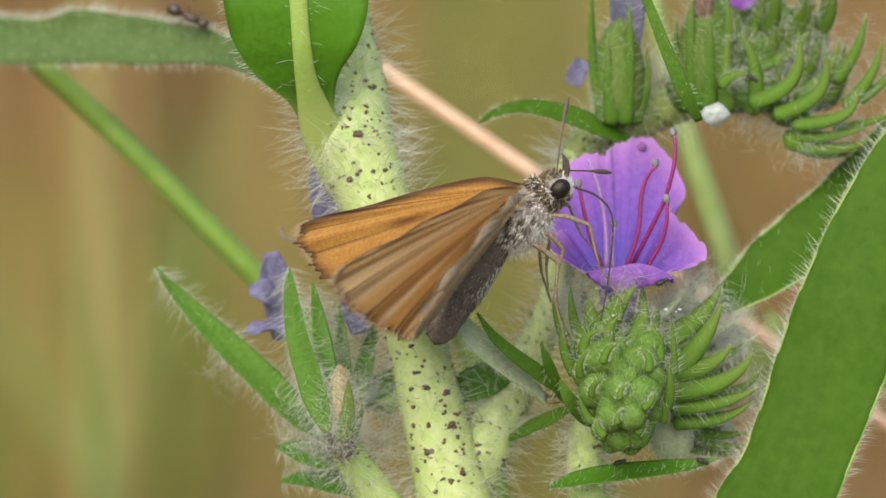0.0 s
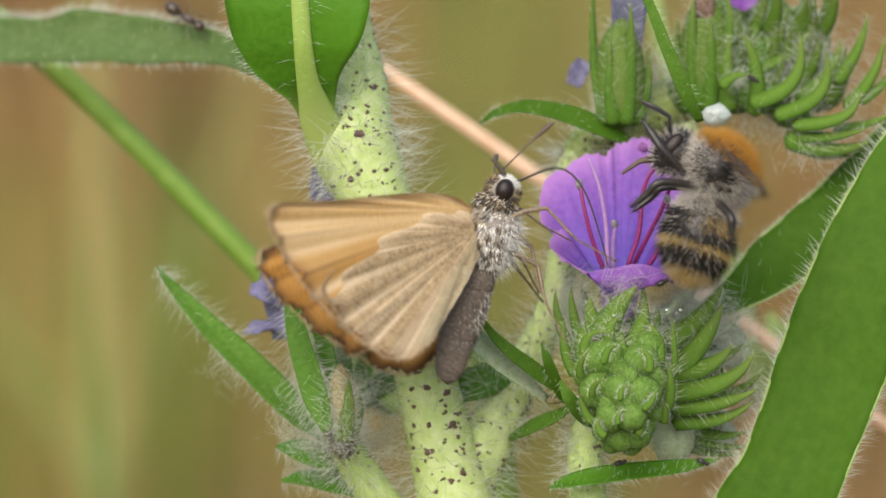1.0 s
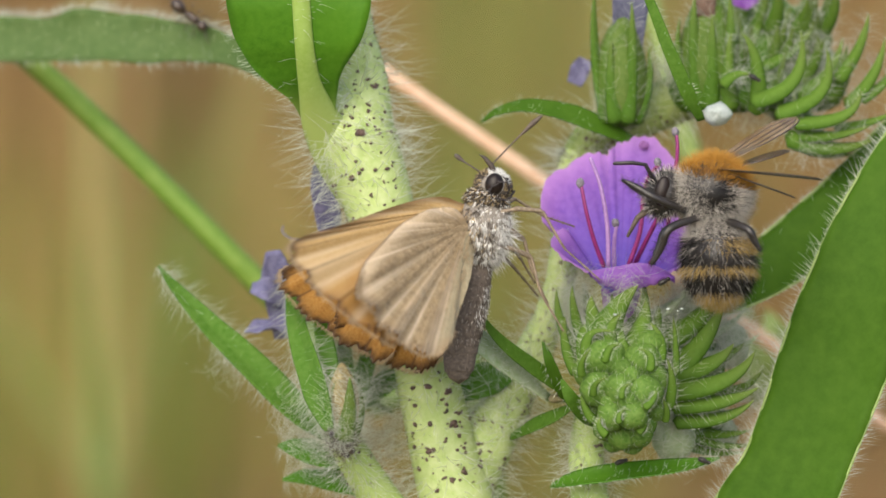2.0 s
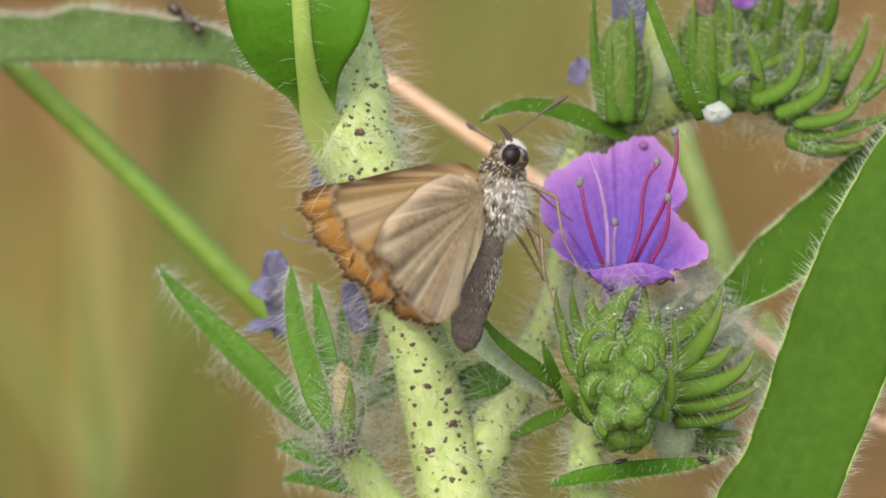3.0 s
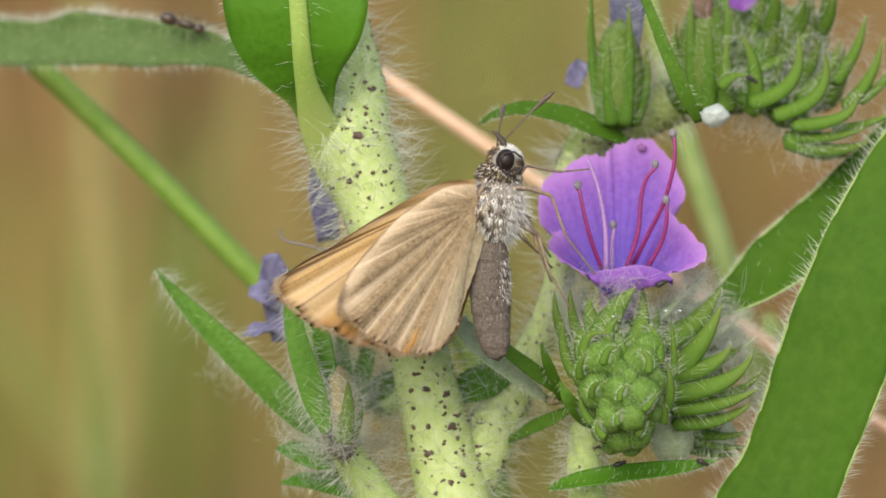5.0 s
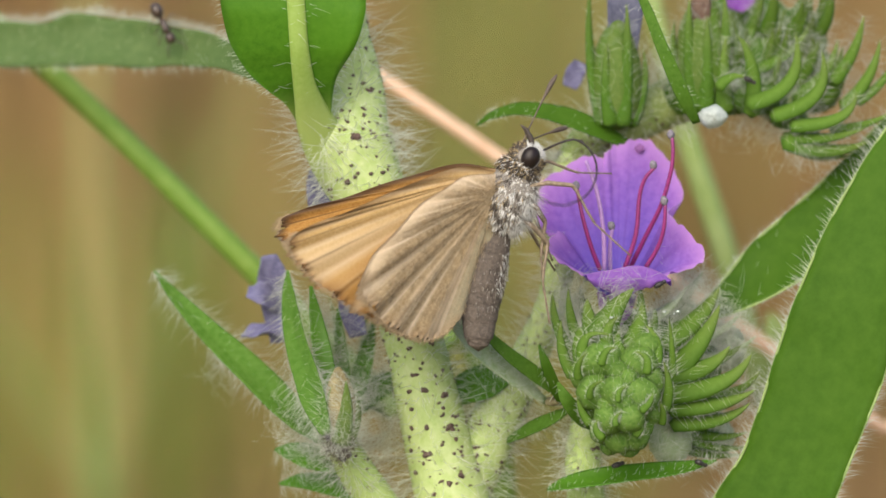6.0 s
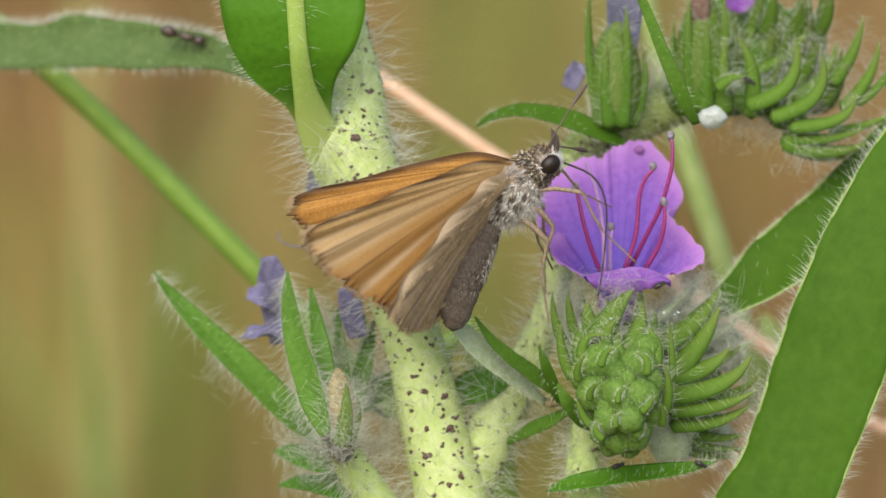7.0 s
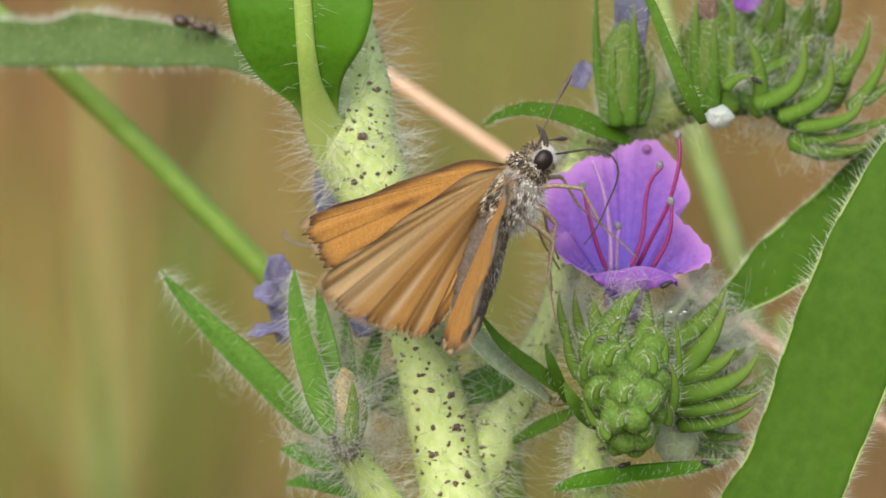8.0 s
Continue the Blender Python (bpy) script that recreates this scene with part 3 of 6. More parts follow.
leaf("leaf", [(905, 775, 1, 8), (945, 755, 0, 16), (985, 736, -0.5, 13), (1020, 715, -0.5, 3)], F * 0.7 + UPV * 0.7, SEPAL, "small green bract", 0.2, 0.0, 40, 30)
leaf("leaf", [(960, 605, -3, 2), (972, 640, -3, 9), (988, 680, -2, 10), (1000, 710, -1, 5)], F, LEAF, "narrow green bract", 0.2, 0.0, 25, 10, (0.3, 0.7))
leaf("leaf", [(993, 672, -4, 3), (1010, 705, -4, 12), (1035, 735, -3, 13), (1052, 752, -2, 5)], F, SEPAL, "narrow green bract", 0.2, 0.0, 25, 10, (0.3, 0.7))

# side stems
stem_part("side_stem", [(826, 870, 3, 44), (862, 785, 3, 48), (898, 712, 4, 44), (946, 620, 6, 34), (985, 520, 7, 27), (1005, 400, 8, 29), (1013, 310, 8, 31), (1022, 270, 8, 28)],
          STEM, 2000, "side stem rising behind the flower", 50, (0.6, 2.0), 560)
stem_part("side_stem", [(1012, 330, 8.2, 26), (1024, 280, 8.2, 33), (1056, 240, 8, 37), (1120, 212, 8, 40), (1190, 178, 9, 44), (1260, 150, 9, 46), (1330, 150, 9, 40), (1400, 195, 8, 30), (1430, 230, 8, 20)],
          STEM_OLIVE, 1500, "side stem arching over to the upper cyme", 50, (0.6, 2.0), 380)
stem_part("side_stem", [(1090, 560, 2, 40), (1080, 650, 2, 40), (1050, 740, 1, 34), (1038, 800, 1, 32), (1042, 870, 1, 34), (1060, 1000, 1, 34), (960, 1200, 2, 40), (870, 1320, 2, 50)], STEM_DIM, 1800, "short hairy stem below the buds", 50, (0.6, 1.6), 120)
stem_part("side_stem", [(604, 765, 0, 26), (620, 800, 0, 30), (650, 850, 1, 34), (700, 920, 2, 36), (790, 1030, 2, 40), (850, 1100, 2, 40)], STEM_DIM, 1600, "short speckled stem of the lower cyme", 40, (0.6, 1.6), 60)


# ---- calyces, buds and cymes ----
def sepal(parent, tip, base, bow, width, material=SEPAL, face=None, hair=14, long=(0.3, 0.8), name="sepal", flat=0.55):
    """A fleshy claw from base to tip (grid places), its middle bowed off the straight line by bow, its outward ridge
    painted paler as if lit.
    """
    a, b = np.array(spot(*base)), np.array(spot(*tip))
    bent = (a + b) / 2 + (SIDE * bow[0] - UPV * bow[1]) * 2 * GRID
    w = width * GRID
    s = np.linspace(0, 1, 17)[:, None]
    line = a * (1 - s) ** 2 + 2 * bent * s * (1 - s) + b * s * s
    broad = w * (0.86 + 0.45 * s) * np.maximum(0.0, 1 - s) ** 0.9 + w * 0.03
    rows = np.hstack([line, broad])
    f = F if face is None else face
    g = Geo().tube(rows, 12, flat=flat, side=tuple(f))
    for i in range(len(g.v) - 2):
        # Light on the ridge, painted where the claw's side looks outward.
        g.marks.setdefault("lit_ridge", {})[i] = max(0.0, math.cos(2 * math.pi * (i % 12) / 12)) ** 3
        g.marks.setdefault("tip", {})[i] = (i // 12 / 16) ** 3
    ob = part(name, g, material, parent)
    g = Geo().hairs(coat_blade(rows, f, int(hair * 2.6), int(hair * 0.3), (long[0], long[1] * 1.3), 0.009, 0.0, 0.5) + coat_blade(rows, f, 90, 40, (0.08, 0.32), 0.007, 0.0, 0.7), 0.2)
    return ob, g


def merge(geos):
    out = Geo()
    for g in geos:
        out.add(g.v, g.f)
    return out


def cyme(base, label, fingers, material=SEPAL, long=(0.3, 0.8), hair=16, back=0.0, lumps=(), plump=1.0):
    """A crowd of sepals on a rounded core; back shifts it away, in mm, lumps add to the core."""
    core = Geo()
    for a, b, d, w, h in (base, *lumps):
        core.ball(spot(a, b, d + back), SIDE * w * GRID, UPV * h * GRID, OUT * min(w, h) * 0.9 * GRID, 16, 10, 0.08)
    ob = part("cyme", core, material, plant, label)
    fur = []
    for tip, root, bow, w in fingers:
        tip, root = (*tip[:2], tip[2] + back), (*root[:2], root[2] + back)
        _, g = sepal(ob, tip, root, bow, w * plump, material, F * 0.7 + UPV * 0.6, hair, long)
        fur.append(g)
    part("hairs", merge(fur), HAIR, ob, "dense white hairs")
    return ob


cyme((1205, 690, 2, 45, 85), "tight cyme of green sepals curling upward", [
    ((1280, 503, 0), (1180, 600, 0), (8, 10), 24), ((1280, 535, -1.5), (1195, 655, -1), (8, 6), 22), ((1248, 478, 2), (1160, 560, 2), (6, 10), 15),
    ((1298, 608, -2), (1185, 660, -1), (12, 12), 22), ((1336, 622, -2.4), (1190, 692, -1.6), (20, 16), 21), ((1342, 686, -2), (1195, 716, -1.4), (8, 10), 19)] + [((1334, 708, -1.6), (1200, 745, -1), (12, 12), 16),
    ((1330, 760, 0), (1225, 758, 1), (0, 10), 12), ((1335, 785, 1), (1230, 772, 1), (0, 10), 10), ((1320, 800, 1), (1220, 790, 2), (0, 6), 10), ((1352, 652, 1), (1230, 690, 2), (10, 20), 14), ((1318, 605, 2), (1215, 640, 2), (8, 12), 16)], SEPAL, (0.4, 1.3), 26, 0.0, ((1225, 650, 4, 60, 70), (1235, 740, 4, 50, 46)), 1.3)
cyme((1110, 600, 1, 95, 60), "crown of green calyx tips below the flower", [
    ((985, 510, -1), (1030, 640, -2), (-14, 0), 15), ((1012, 505, -1), (1040, 620, -1), (-8, 0), 15), ((1032, 500, 1), (1060, 600, 0), (-4, 0), 16), ((1125, 515, -3), (1070, 575, -3), (0, -6), 17), ((1138, 498, -2), (1135, 590, -3), (4, 0), 15),
    ((1190, 557, -5), (1196, 660, -4), (2, 0), 8), ((1180, 635, -6), (1182, 720, -5), (8, 0), 12), ((1060, 560, -3), (1035, 640, -4), (-16, -10), 14), ((1090, 590, -5), (1040, 650, -5), (-22, -26), 13)] + [((1105, 560, -4), (1120, 640, -5), (-14, 0), 14),
    ((1148, 570, -4), (1165, 640, -5), (10, -6), 14), ((1000, 560, -2), (1020, 660, -3), (-10, 0), 14), ((1165, 540, -1), (1150, 600, -2), (4, 0), 16), ((1082, 520, -2), (1090, 590, -3), (0, 0), 16), ((1128, 506, -4.2), (1066, 596, -4), (-4, -6), 32), ((1046, 524, -3), (1072, 612, -3.6), (-8, 0), 26), ((1142, 530, -3.6), (1118, 612, -4), (8, 0), 24), ((1100, 556, -4.8), (1080, 626, -4.6), (-10, -8), 18)], SEPAL, (0.3, 1.0), 26)


cyme((1215, 560, 3, 34, 40), "pale woolly sepals beside the open flower", [
    ((1252, 474, 1), (1160, 560, 1), (6, 6), 15), ((1228, 496, 0), (1152, 566, 0), (4, 6), 13), ((1284, 510, 1), (1185, 590, 1), (8, 8), 15), ((1318, 548, 2), (1210, 605, 1), (8, 10), 14), ((1344, 590, 2.4), (1235, 630, 2), (8, 10), 13), ((1004, 528, 0), (1046, 625, 0), (-8, 0), 14), ((1022, 514, 1), (1060, 600, 1), (-6, 0), 12)], LEAF_GREY, (0.5, 1.5), 60, 0.0, ((1290, 610, 5, 36, 44), (1192, 772, 1, 40, 48), (1262, 770, 6, 46, 40), (1040, 600, 4, 40, 46)))


def bud(a, b, d, w, h):
    """A closed rounded bud, its five sepals pressed together along shallow seams."""
    c = np.array(spot(a, b, d))
    w, h = w * GRID, h * GRID
    lean = unit(UPV + SIDE * random.gauss(0, 0.35) + OUT * random.uniform(0.1, 0.9))
    x = unit(np.cross(lean, OUT + 0.01))
    y = np.cross(lean, x)
    n, m, turn = 20, 12, random.random() * 6
    verts = [c + lean * h]
    for i in range(1, m):
        for j in range(n):
            e, k = math.pi * i / m, 2 * math.pi * j / n
            seam = 1 - 0.13 * max(0.0, math.cos(2.5 * (k + turn))) ** 8 * math.sin(e) + 0.05 * random.uniform(-1, 1)
            verts.append(c + (x * math.cos(k) + y * math.sin(k)) * w * math.sin(e) * seam + lean * h * math.cos(e) * (1 + 0.06 * math.cos(5 * k + turn)))
    verts.append(c - lean * h)
    faces = [(0, 1 + j, 1 + (j + 1) % n) for j in range(n)]
    for i in range(m - 2):
        faces += [(1 + i * n + j, 1 + (i + 1) * n + j, 1 + (i + 1) * n + (j + 1) % n, 1 + i * n + (j + 1) % n) for j in range(n)]
    last, k = len(verts) - 1, 1 + (m - 2) * n
    faces += [(last, k + (j + 1) % n, k + j) for j in range(n)]
    return Geo().add(verts, faces), c


buds = part("cyme", Geo().ball(spot(1105, 690, 2), SIDE * 70 * GRID, UPV * 85 * GRID, OUT * 60 * GRID, 12, 8, 0.1), BUD, plant, "tight cluster of round green buds")
fur = []
for a, b, d, w, h in ((1070, 635, -5, 40, 34), (1135, 640, -5, 36, 34), (1060, 690, -6, 36, 32), (1095, 690, -7, 30, 30), (1140, 695, -7, 34, 32), (1085, 735, -7, 30, 28), (1120, 735, -8, 28, 26), (1155, 725, -6, 22, 26), (1070, 755, -6, 22, 26),
                      (1100, 772, -6, 28, 24), (1130, 768, -6, 26, 24)) + ((1040, 660, -4, 26, 30), (1160, 670, -5, 24, 28), (1150, 610, -4, 30, 28), (1050, 725, -5, 20, 24), (1100, 655, -6, 22, 22), (1118, 668, -7, 18, 20), (1078, 712, -7, 18, 18), (1112, 712, -8, 18, 18), (1145, 750, -6, 18, 20), (1085, 785, -5, 18, 16), (1118, 788, -5, 20, 14)):
    g, c = bud(a, b, d, w, h)
    ob = part("bud", g, BUD, buds)
    for _ in range(42):
        out = unit(OUT * random.uniform(0.2, 1) + SIDE * random.gauss(0, 0.8) + UPV * random.gauss(0, 0.8))
        fur.append((c + out * w * GRID, unit(out + UPV * 0.5 + np.random.normal(size=3) * 0.3), random.uniform(0.15, 0.7) / 1000, 0.0000065))
tufts = []
for tip, root, bow, w in (((1045, 618, -8), (1030, 665, -7), (-8, 0), 9), ((1098, 612, -8), (1070, 640, -8), (-4, -10), 9), ((1128, 618, -8), (1150, 655, -8), (10, -8), 9), ((1075, 668, -9), (1050, 700, -8), (-8, -4), 8), ((1118, 678, -9), (1100, 705, -9), (-6, -4), 7)) + (
    ((1160, 688, -8), (1142, 722, -9), (6, 0), 8), ((1064, 738, -8), (1072, 770, -8), (-8, 0), 9), ((1108, 722, -9), (1096, 748, -9), (-6, 0), 7), ((1140, 735, -8), (1130, 765, -8), (6, 0), 8), ((1172, 705, -7), (1176, 745, -6), (5, 0), 9), ((1030, 690, -6), (1050, 745, -6), (-6, 0), 10)):
    _, g = sepal(buds, tip, root, bow, w, SEPAL, None, 5, (0.2, 0.5))
    tufts.append(g)
part("hairs", merge(tufts), HAIR, buds, "short white hairs")
part("hairs", Geo().hairs(fur), HAIR, buds, "short white hairs")

upper = cyme((1300, 150, 2.5, 105, 52), "curled upper cyme with rows of green sepals", [
    ((1311, 56, -2.6), (1338, 196, -2), (13, -14), 19), ((1416, 56, -3.4), (1335, 178, -2.6), (30, 22), 22), ((1461, 84, -3.4), (1378, 200, -2.6), (34, 18), 21), ((1522, 160, -3.2), (1410, 218, -2.6), (26, 16), 19),
    ((1536, 24, -1), (1484, 140, 0), (9, 2), 16), ((1565, 66, -1.5), (1500, 185, -1), (12, 6), 17), ((1600, 84, -1), (1525, 176, -1), (10, 6), 13), ((1540, 222, -2.6), (1415, 240, -2.2), (2, 8), 16), ((1592, 192, -2), (1480, 226, -1.6), (6, 6), 13)] + [
    ((1545, 246, -2), (1400, 244, -2), (0, 18), 26), ((1510, 272, -1.4), (1400, 238, -1.6), (-10, 14), 20), ((1440, 42, 1), (1345, 120, 1), (8, 10), 15), ((1400, 8, 2), (1310, 110, 2), (10, 8), 17), ((1350, 4, 2), (1298, 120, 2), (8, 2), 17), ((1455, 18, 3), (1390, 120, 3), (10, 8), 15),
    ((1490, 66, 2), (1415, 170, 1), (14, 8), 18), ((1328, 134, -3.2), (1280, 150, -2.6), (0, -10), 15), ((1292, 60, -1.6), (1290, 190, -1), (-3, 0), 20)], SEPAL, (0.4, 1.4), 24, 6, ((1350, 172, -0.6, 54, 28), (1402, 204, -0.6, 34, 22), (1432, 236, -0.6, 28, 16), (1330, 105, 3, 60, 52), (1350, 85, 7, 56, 50), (1285, 80, 7, 44, 60), (1215, 165, 2, 40, 36), (1400, 70, 8, 74, 62), (1330, 30, 9, 76, 60), (1448, 140, 7, 52, 62), (1380, 130, 5, 64, 50)))
for rows, face in (([(278, 472, 6, 2), (312, 516, 6, 12), (378, 587, 5, 23), (458, 664, 4, 30), (530, 736, 3, 26), (590, 785, 2, 8)], F * 0.8 + UPV * 0.5 + SIDE * 0.2), ([(516, 472, 2.5, 2), (519, 520, 2.2, 13), (530, 590, 1, 20), (550, 655, -1, 24), (566, 708, -2.6, 23), (584, 762, -3.4, 10)], F * 0.9 - SIDE * 0.35)):
    green = leaf("leaf", rows, face, LEAF_SILKY, "narrow pointed leaf at the foot of the lower cyme", 0.35, 0.03, 300, 26, (0.5, 2.4), 34, 0.0002, 0.012, 0.1)
    part("hairs", Geo().hairs(coat_blade(glide(spots(rows), 34), face, 520, 220, (0.15, 0.6), 0.008, 0.35, 0.6)), HAIR, green, "fine silky down")
for tip, root, bow, w in (((1300, 10, 11), (1290, 120, 11), (4, 0), 17), ((1330, 30, 12), (1310, 130, 11), (6, 4), 18), ((1372, 24, 12), (1330, 120, 11), (8, 4), 17), ((1425, 70, 12), (1350, 140, 11), (10, 6), 17), ((1470, 45, 12), (1400, 140, 11), (10, 6), 15), ((1475, 110, 11), (1400, 170, 11), (10, 6), 16), ((1278, 20, 11), (1262, 120, 11), (2, 0), 16)) + (((1315, -12, 12), (1302, 90, 11.5), (3, 0), 18), ((1350, -6, 12), (1322, 90, 11.5), (6, 2), 18), ((1388, 10, 12.5), (1340, 95, 12), (8, 4), 17), ((1405, 46, 12.5), (1345, 110, 12), (8, 4), 17), ((1440, 25, 12.5), (1375, 115, 12), (10, 4), 16), ((1450, 88, 12), (1380, 150, 11.5), (10, 6), 16), ((1490, 90, 12), (1425, 165, 11.5), (8, 6), 15)):
    _, g = sepal(upper, tip, root, bow, w * 1.4, SEPAL, None, 4, (0.4, 1.4))
    part("hairs", g, HAIR, upper)
for rows in ([(556, 500, 1, 2), (566, 560, 1, 9), (580, 640, 0.4, 13), (596, 720, 0, 6)], [(604, 540, 3, 2), (608, 600, 3, 8), (612, 680, 2, 11), (612, 740, 1, 5)], [(668, 560, 5, 2), (655, 620, 4, 10), (636, 690, 3, 12), (618, 750, 2, 5)],
             [(735, 650, 6, 2), (700, 668, 5, 12), (655, 700, 4, 15), (620, 740, 2, 6)], [(492, 790, 4, 2), (522, 794, 3, 12), (560, 806, 2, 17), (610, 826, 1, 8)], [(500, 850, 5, 2), (545, 846, 4, 11), (600, 856, 2, 15), (640, 872, 1, 8)]):
    leaf("leaf", [(a, b, d, w * 1.35) for a, b, d, w in rows], F * 0.9 + UPV * 0.3, LEAF_LIT, "narrow silky-haired leaf of the lower cyme", 0.3, 0.03, 130, 50, (0.5, 2.0), 26, 0.00016, 0.012)
crowd = []
for _ in range(30):
    a, b, d = random.uniform(1290, 1470), random.uniform(5, 150), random.uniform(6.5, 9.5)
    _, g = sepal(upper, (a + random.uniform(14, 42), b - random.uniform(24, 52), d - 1.5), (a, b + 36, d + 1), (random.uniform(4, 12), random.uniform(0, 8)), random.uniform(13, 19), SEPAL, None, 10, (0.4, 1.4))
    crowd.append(g)
part("hairs", merge(crowd), HAIR, upper, "dense white hairs")
low_cyme = cyme((595, 720, 1, 26, 50), "lower cyme of narrow green sepals", [
    ((560, 530, 2), (605, 730, 0), (-2, 12), 12), ((588, 515, 3), (602, 700, 2), (10, 6), 11), ((655, 545, 4), (622, 705, 3), (6, 0), 12), ((690, 640, 5), (612, 722, 4), (0, 6), 13),
    ((700, 740, 5), (604, 706, 4), (10, -8), 10), ((640, 610, 0), (604, 758, -1), (12, 0), 12)], SEPAL, (0.6, 2.2), 26, 4)
fur = []
for tip, root, bow, w in (((594, 676, -3), (602, 778, -3), (-8, 0), 19), ((618, 668, -3.4), (608, 778, -3.6), (5, 0), 20), ((638, 694, -2.6), (614, 778, -3), (8, 0), 18)):
    _, g = sepal(low_cyme, tip, root, bow, w, CALYX, None, 60, (0.4, 1.6), "withered_sepal")
    fur.append(g)
part("hairs", merge(fur), HAIR, low_cyme, "dense white hairs")
husk = part("withered_calyx", Geo().tube(glide(spots([(604, 646, -2.2, 6), (606, 672, -2.4, 20), (608, 705, -2.6, 27), (610, 738, -2.8, 25), (610, 766, -3, 16)]), 20), 20, flat=0.8, side=tuple(OUT)), skin("withered_tan", (0.3, 0.24, 0.1), (0.15, 0.11, 0.045), (0.46, 0.4, 0.22), 700, 3200, 0.8, 0.6, 0.2), low_cyme, "tan withered calyx")
part("hairs", Geo().hairs(coat_tube(glide(spots([(604, 650, -2.2, 12), (608, 705, -2.6, 28), (610, 760, -3, 20)]), 20), 260, (0.3, 1.5), 0.011, 0.5, 0.4), 0.4), HAIR, husk, "dense white wool")
lumps = Geo()
for _ in range(34):
    r = random.uniform(3, 6.5)
    lumps.ball(spot(606 + random.gauss(0, 10), 782 + random.gauss(0, 13), -3.2 + random.gauss(0, 0.3)), SIDE * r * GRID, UPV * r * 1.2 * GRID, OUT * r * GRID, 9, 6, 0.35)
part("withered_tip", lumps, skin("dark_withered", (0.055, 0.05, 0.05), (0.026, 0.023, 0.024), (0.13, 0.12, 0.12), 1500, 6000, 0.9, 0.5), low_cyme, "dark withered tip")
tuft = [(np.array(spot(606 + random.gauss(0, 12), 785 + random.gauss(0, 13), -3.4)), unit(np.random.normal(size=3) + OUT * 0.5), random.uniform(0.3, 1.2) / 1000, 0.000010) for _ in range(1300)]
grizzle = [(np.array(spot(606 + random.gauss(0, 14), 778 + random.gauss(0, 15), -3.8)), unit(np.random.normal(size=3) + OUT * 0.5), random.uniform(0.4, 1.4) / 1000, 0.000010) for _ in range(420)]
part("hairs", Geo().hairs(grizzle, 0.5), HAIR, low_cyme, "grizzled white hairs")
tagged(part("tuft", Geo().hairs(tuft, 0.5), DOT, low_cyme, "dark withered bristles"), kind="stuff")


def calyx(a, b, d, w, h, free, label):
    """An upright striped calyx: a closed cup below, its sepals standing free above. free: (across, tip's rise, depth)
    of each sepal.
    """
    pts = glide(spots([(a + 4, b + h, d, w * 0.35), (a + 1, b + h * 0.85, d, w * 0.82), (a, b + h * 0.55, d, w), (a, b + h * 0.25, d, w * 0.97), (a, b, d, w * 0.86), (a + 1, b - h * 0.25, d, w * 0.6), (a + 2, b - h * 0.42, d, w * 0.3)]), 24)
    cup = Geo().tube(pts, 40)
    for i in range(len(cup.v) - 2):
        cup.marks.setdefault("stripe", {})[i] = max(0.0, math.cos(5 * 2 * math.pi * (i % 40) / 40 + 0.8)) ** 2
    ob = part("calyx", cup, CALYX, plant, label)
    fur = [Geo().hairs(coat_tube(pts, 420, (0.4, 1.6), 0.009, 0.4, 0.5), 0.4)]
    for x, rise, z in free:
        _, g = sepal(ob, (a + x * 1.08, b - rise, d + z * 1.05), (a + x * 0.62, b + h * 0.97, d + z * 0.8), (x * 0.26, 0), w * 0.37, SEPAL, unit(SIDE * x / w - np.array(AWAY) * z + 1e-3), 12, (0.4, 1.3), "sepal", 0.7)
        fur.append(g)
    part("hairs", merge(fur), HAIR, ob, "dense white hairs")
    return ob


calyx(1098, 90, 5, 47, 128, ((-42, 130, -0.6), (-16, 20, -1.7), (17, 88, -1.7), (44, 10, -0.4), (0, 60, 1.8)), "upright green calyx with withered petals")
calyx(1252, 50, 6.5, 52, 145, ((-46, 20, -0.6), (-22, 60, -1.7), (6, 26, -2.0), (34, 70, -1.5), (50, 30, 0.2)), "green calyx with a brown withered tip")
leaf("leaf", [(1120, -50, -3, 3), (1148, 0, -3, 8), (1180, 80, -4, 11), (1215, 160, -4, 13), (1240, 212, -3, 7)], F * 0.9 - SIDE * 0.3, SEPAL, "narrow green bract", 0.2, 0.0, 40, 20, (0.3, 0.7))


def faded(rows_list, label, material=FADED):
    g = Geo()
    for rows, face in rows_list:
        g.blade(glide(spots(rows), 14), face, 0.35, 0.0001, 8, 0.25)
    return part("withered_petal", g, material, plant, label)


faded([([(505, 600, 7, 20), (498, 540, 7, 28), (490, 490, 6.5, 30), (482, 445, 6, 14)], F), ([(510, 590, 7, 14), (480, 580, 6.5, 22), (450, 585, 6.5, 16), (432, 590, 6.5, 3)], F * 0.6 + UPV), ([(500, 540, 7, 12), (470, 515, 6, 20), (445, 512, 6.5, 10)], F + UPV * 0.4)], "wilted slate-blue petals")
faded([([(585, 420, 6, 20), (578, 370, 5, 24), (570, 320, 5, 22), (560, 292, 5, 8)], F)], "wilted blue petal behind the stem")
faded([([(640, 590, 3, 16), (628, 540, 3, 22), (620, 500, 3, 16)], F)], "wilted blue petal behind the stem")
faded([([(1108, 150, 5.2, 16), (1110, 80, 5, 26), (1114, 10, 5, 33), (1118, -50, 5, 36)], F)], "wilted blue-grey petal tube", SLATE)
faded([([(1015, 150, 9, 14), (1025, 125, 9, 18), (1035, 105, 9, 12)], F)], "wilted pale blue petal")
part("flower_tip", Geo().blade(glide(spots([(1308, 14, 10, 14), (1316, -10, 10, 30), (1330, -60, 10, 40)]), 12), F, 0.4, 0.0001, 8, 0.2), PETAL, plant, "dull violet flower just showing")
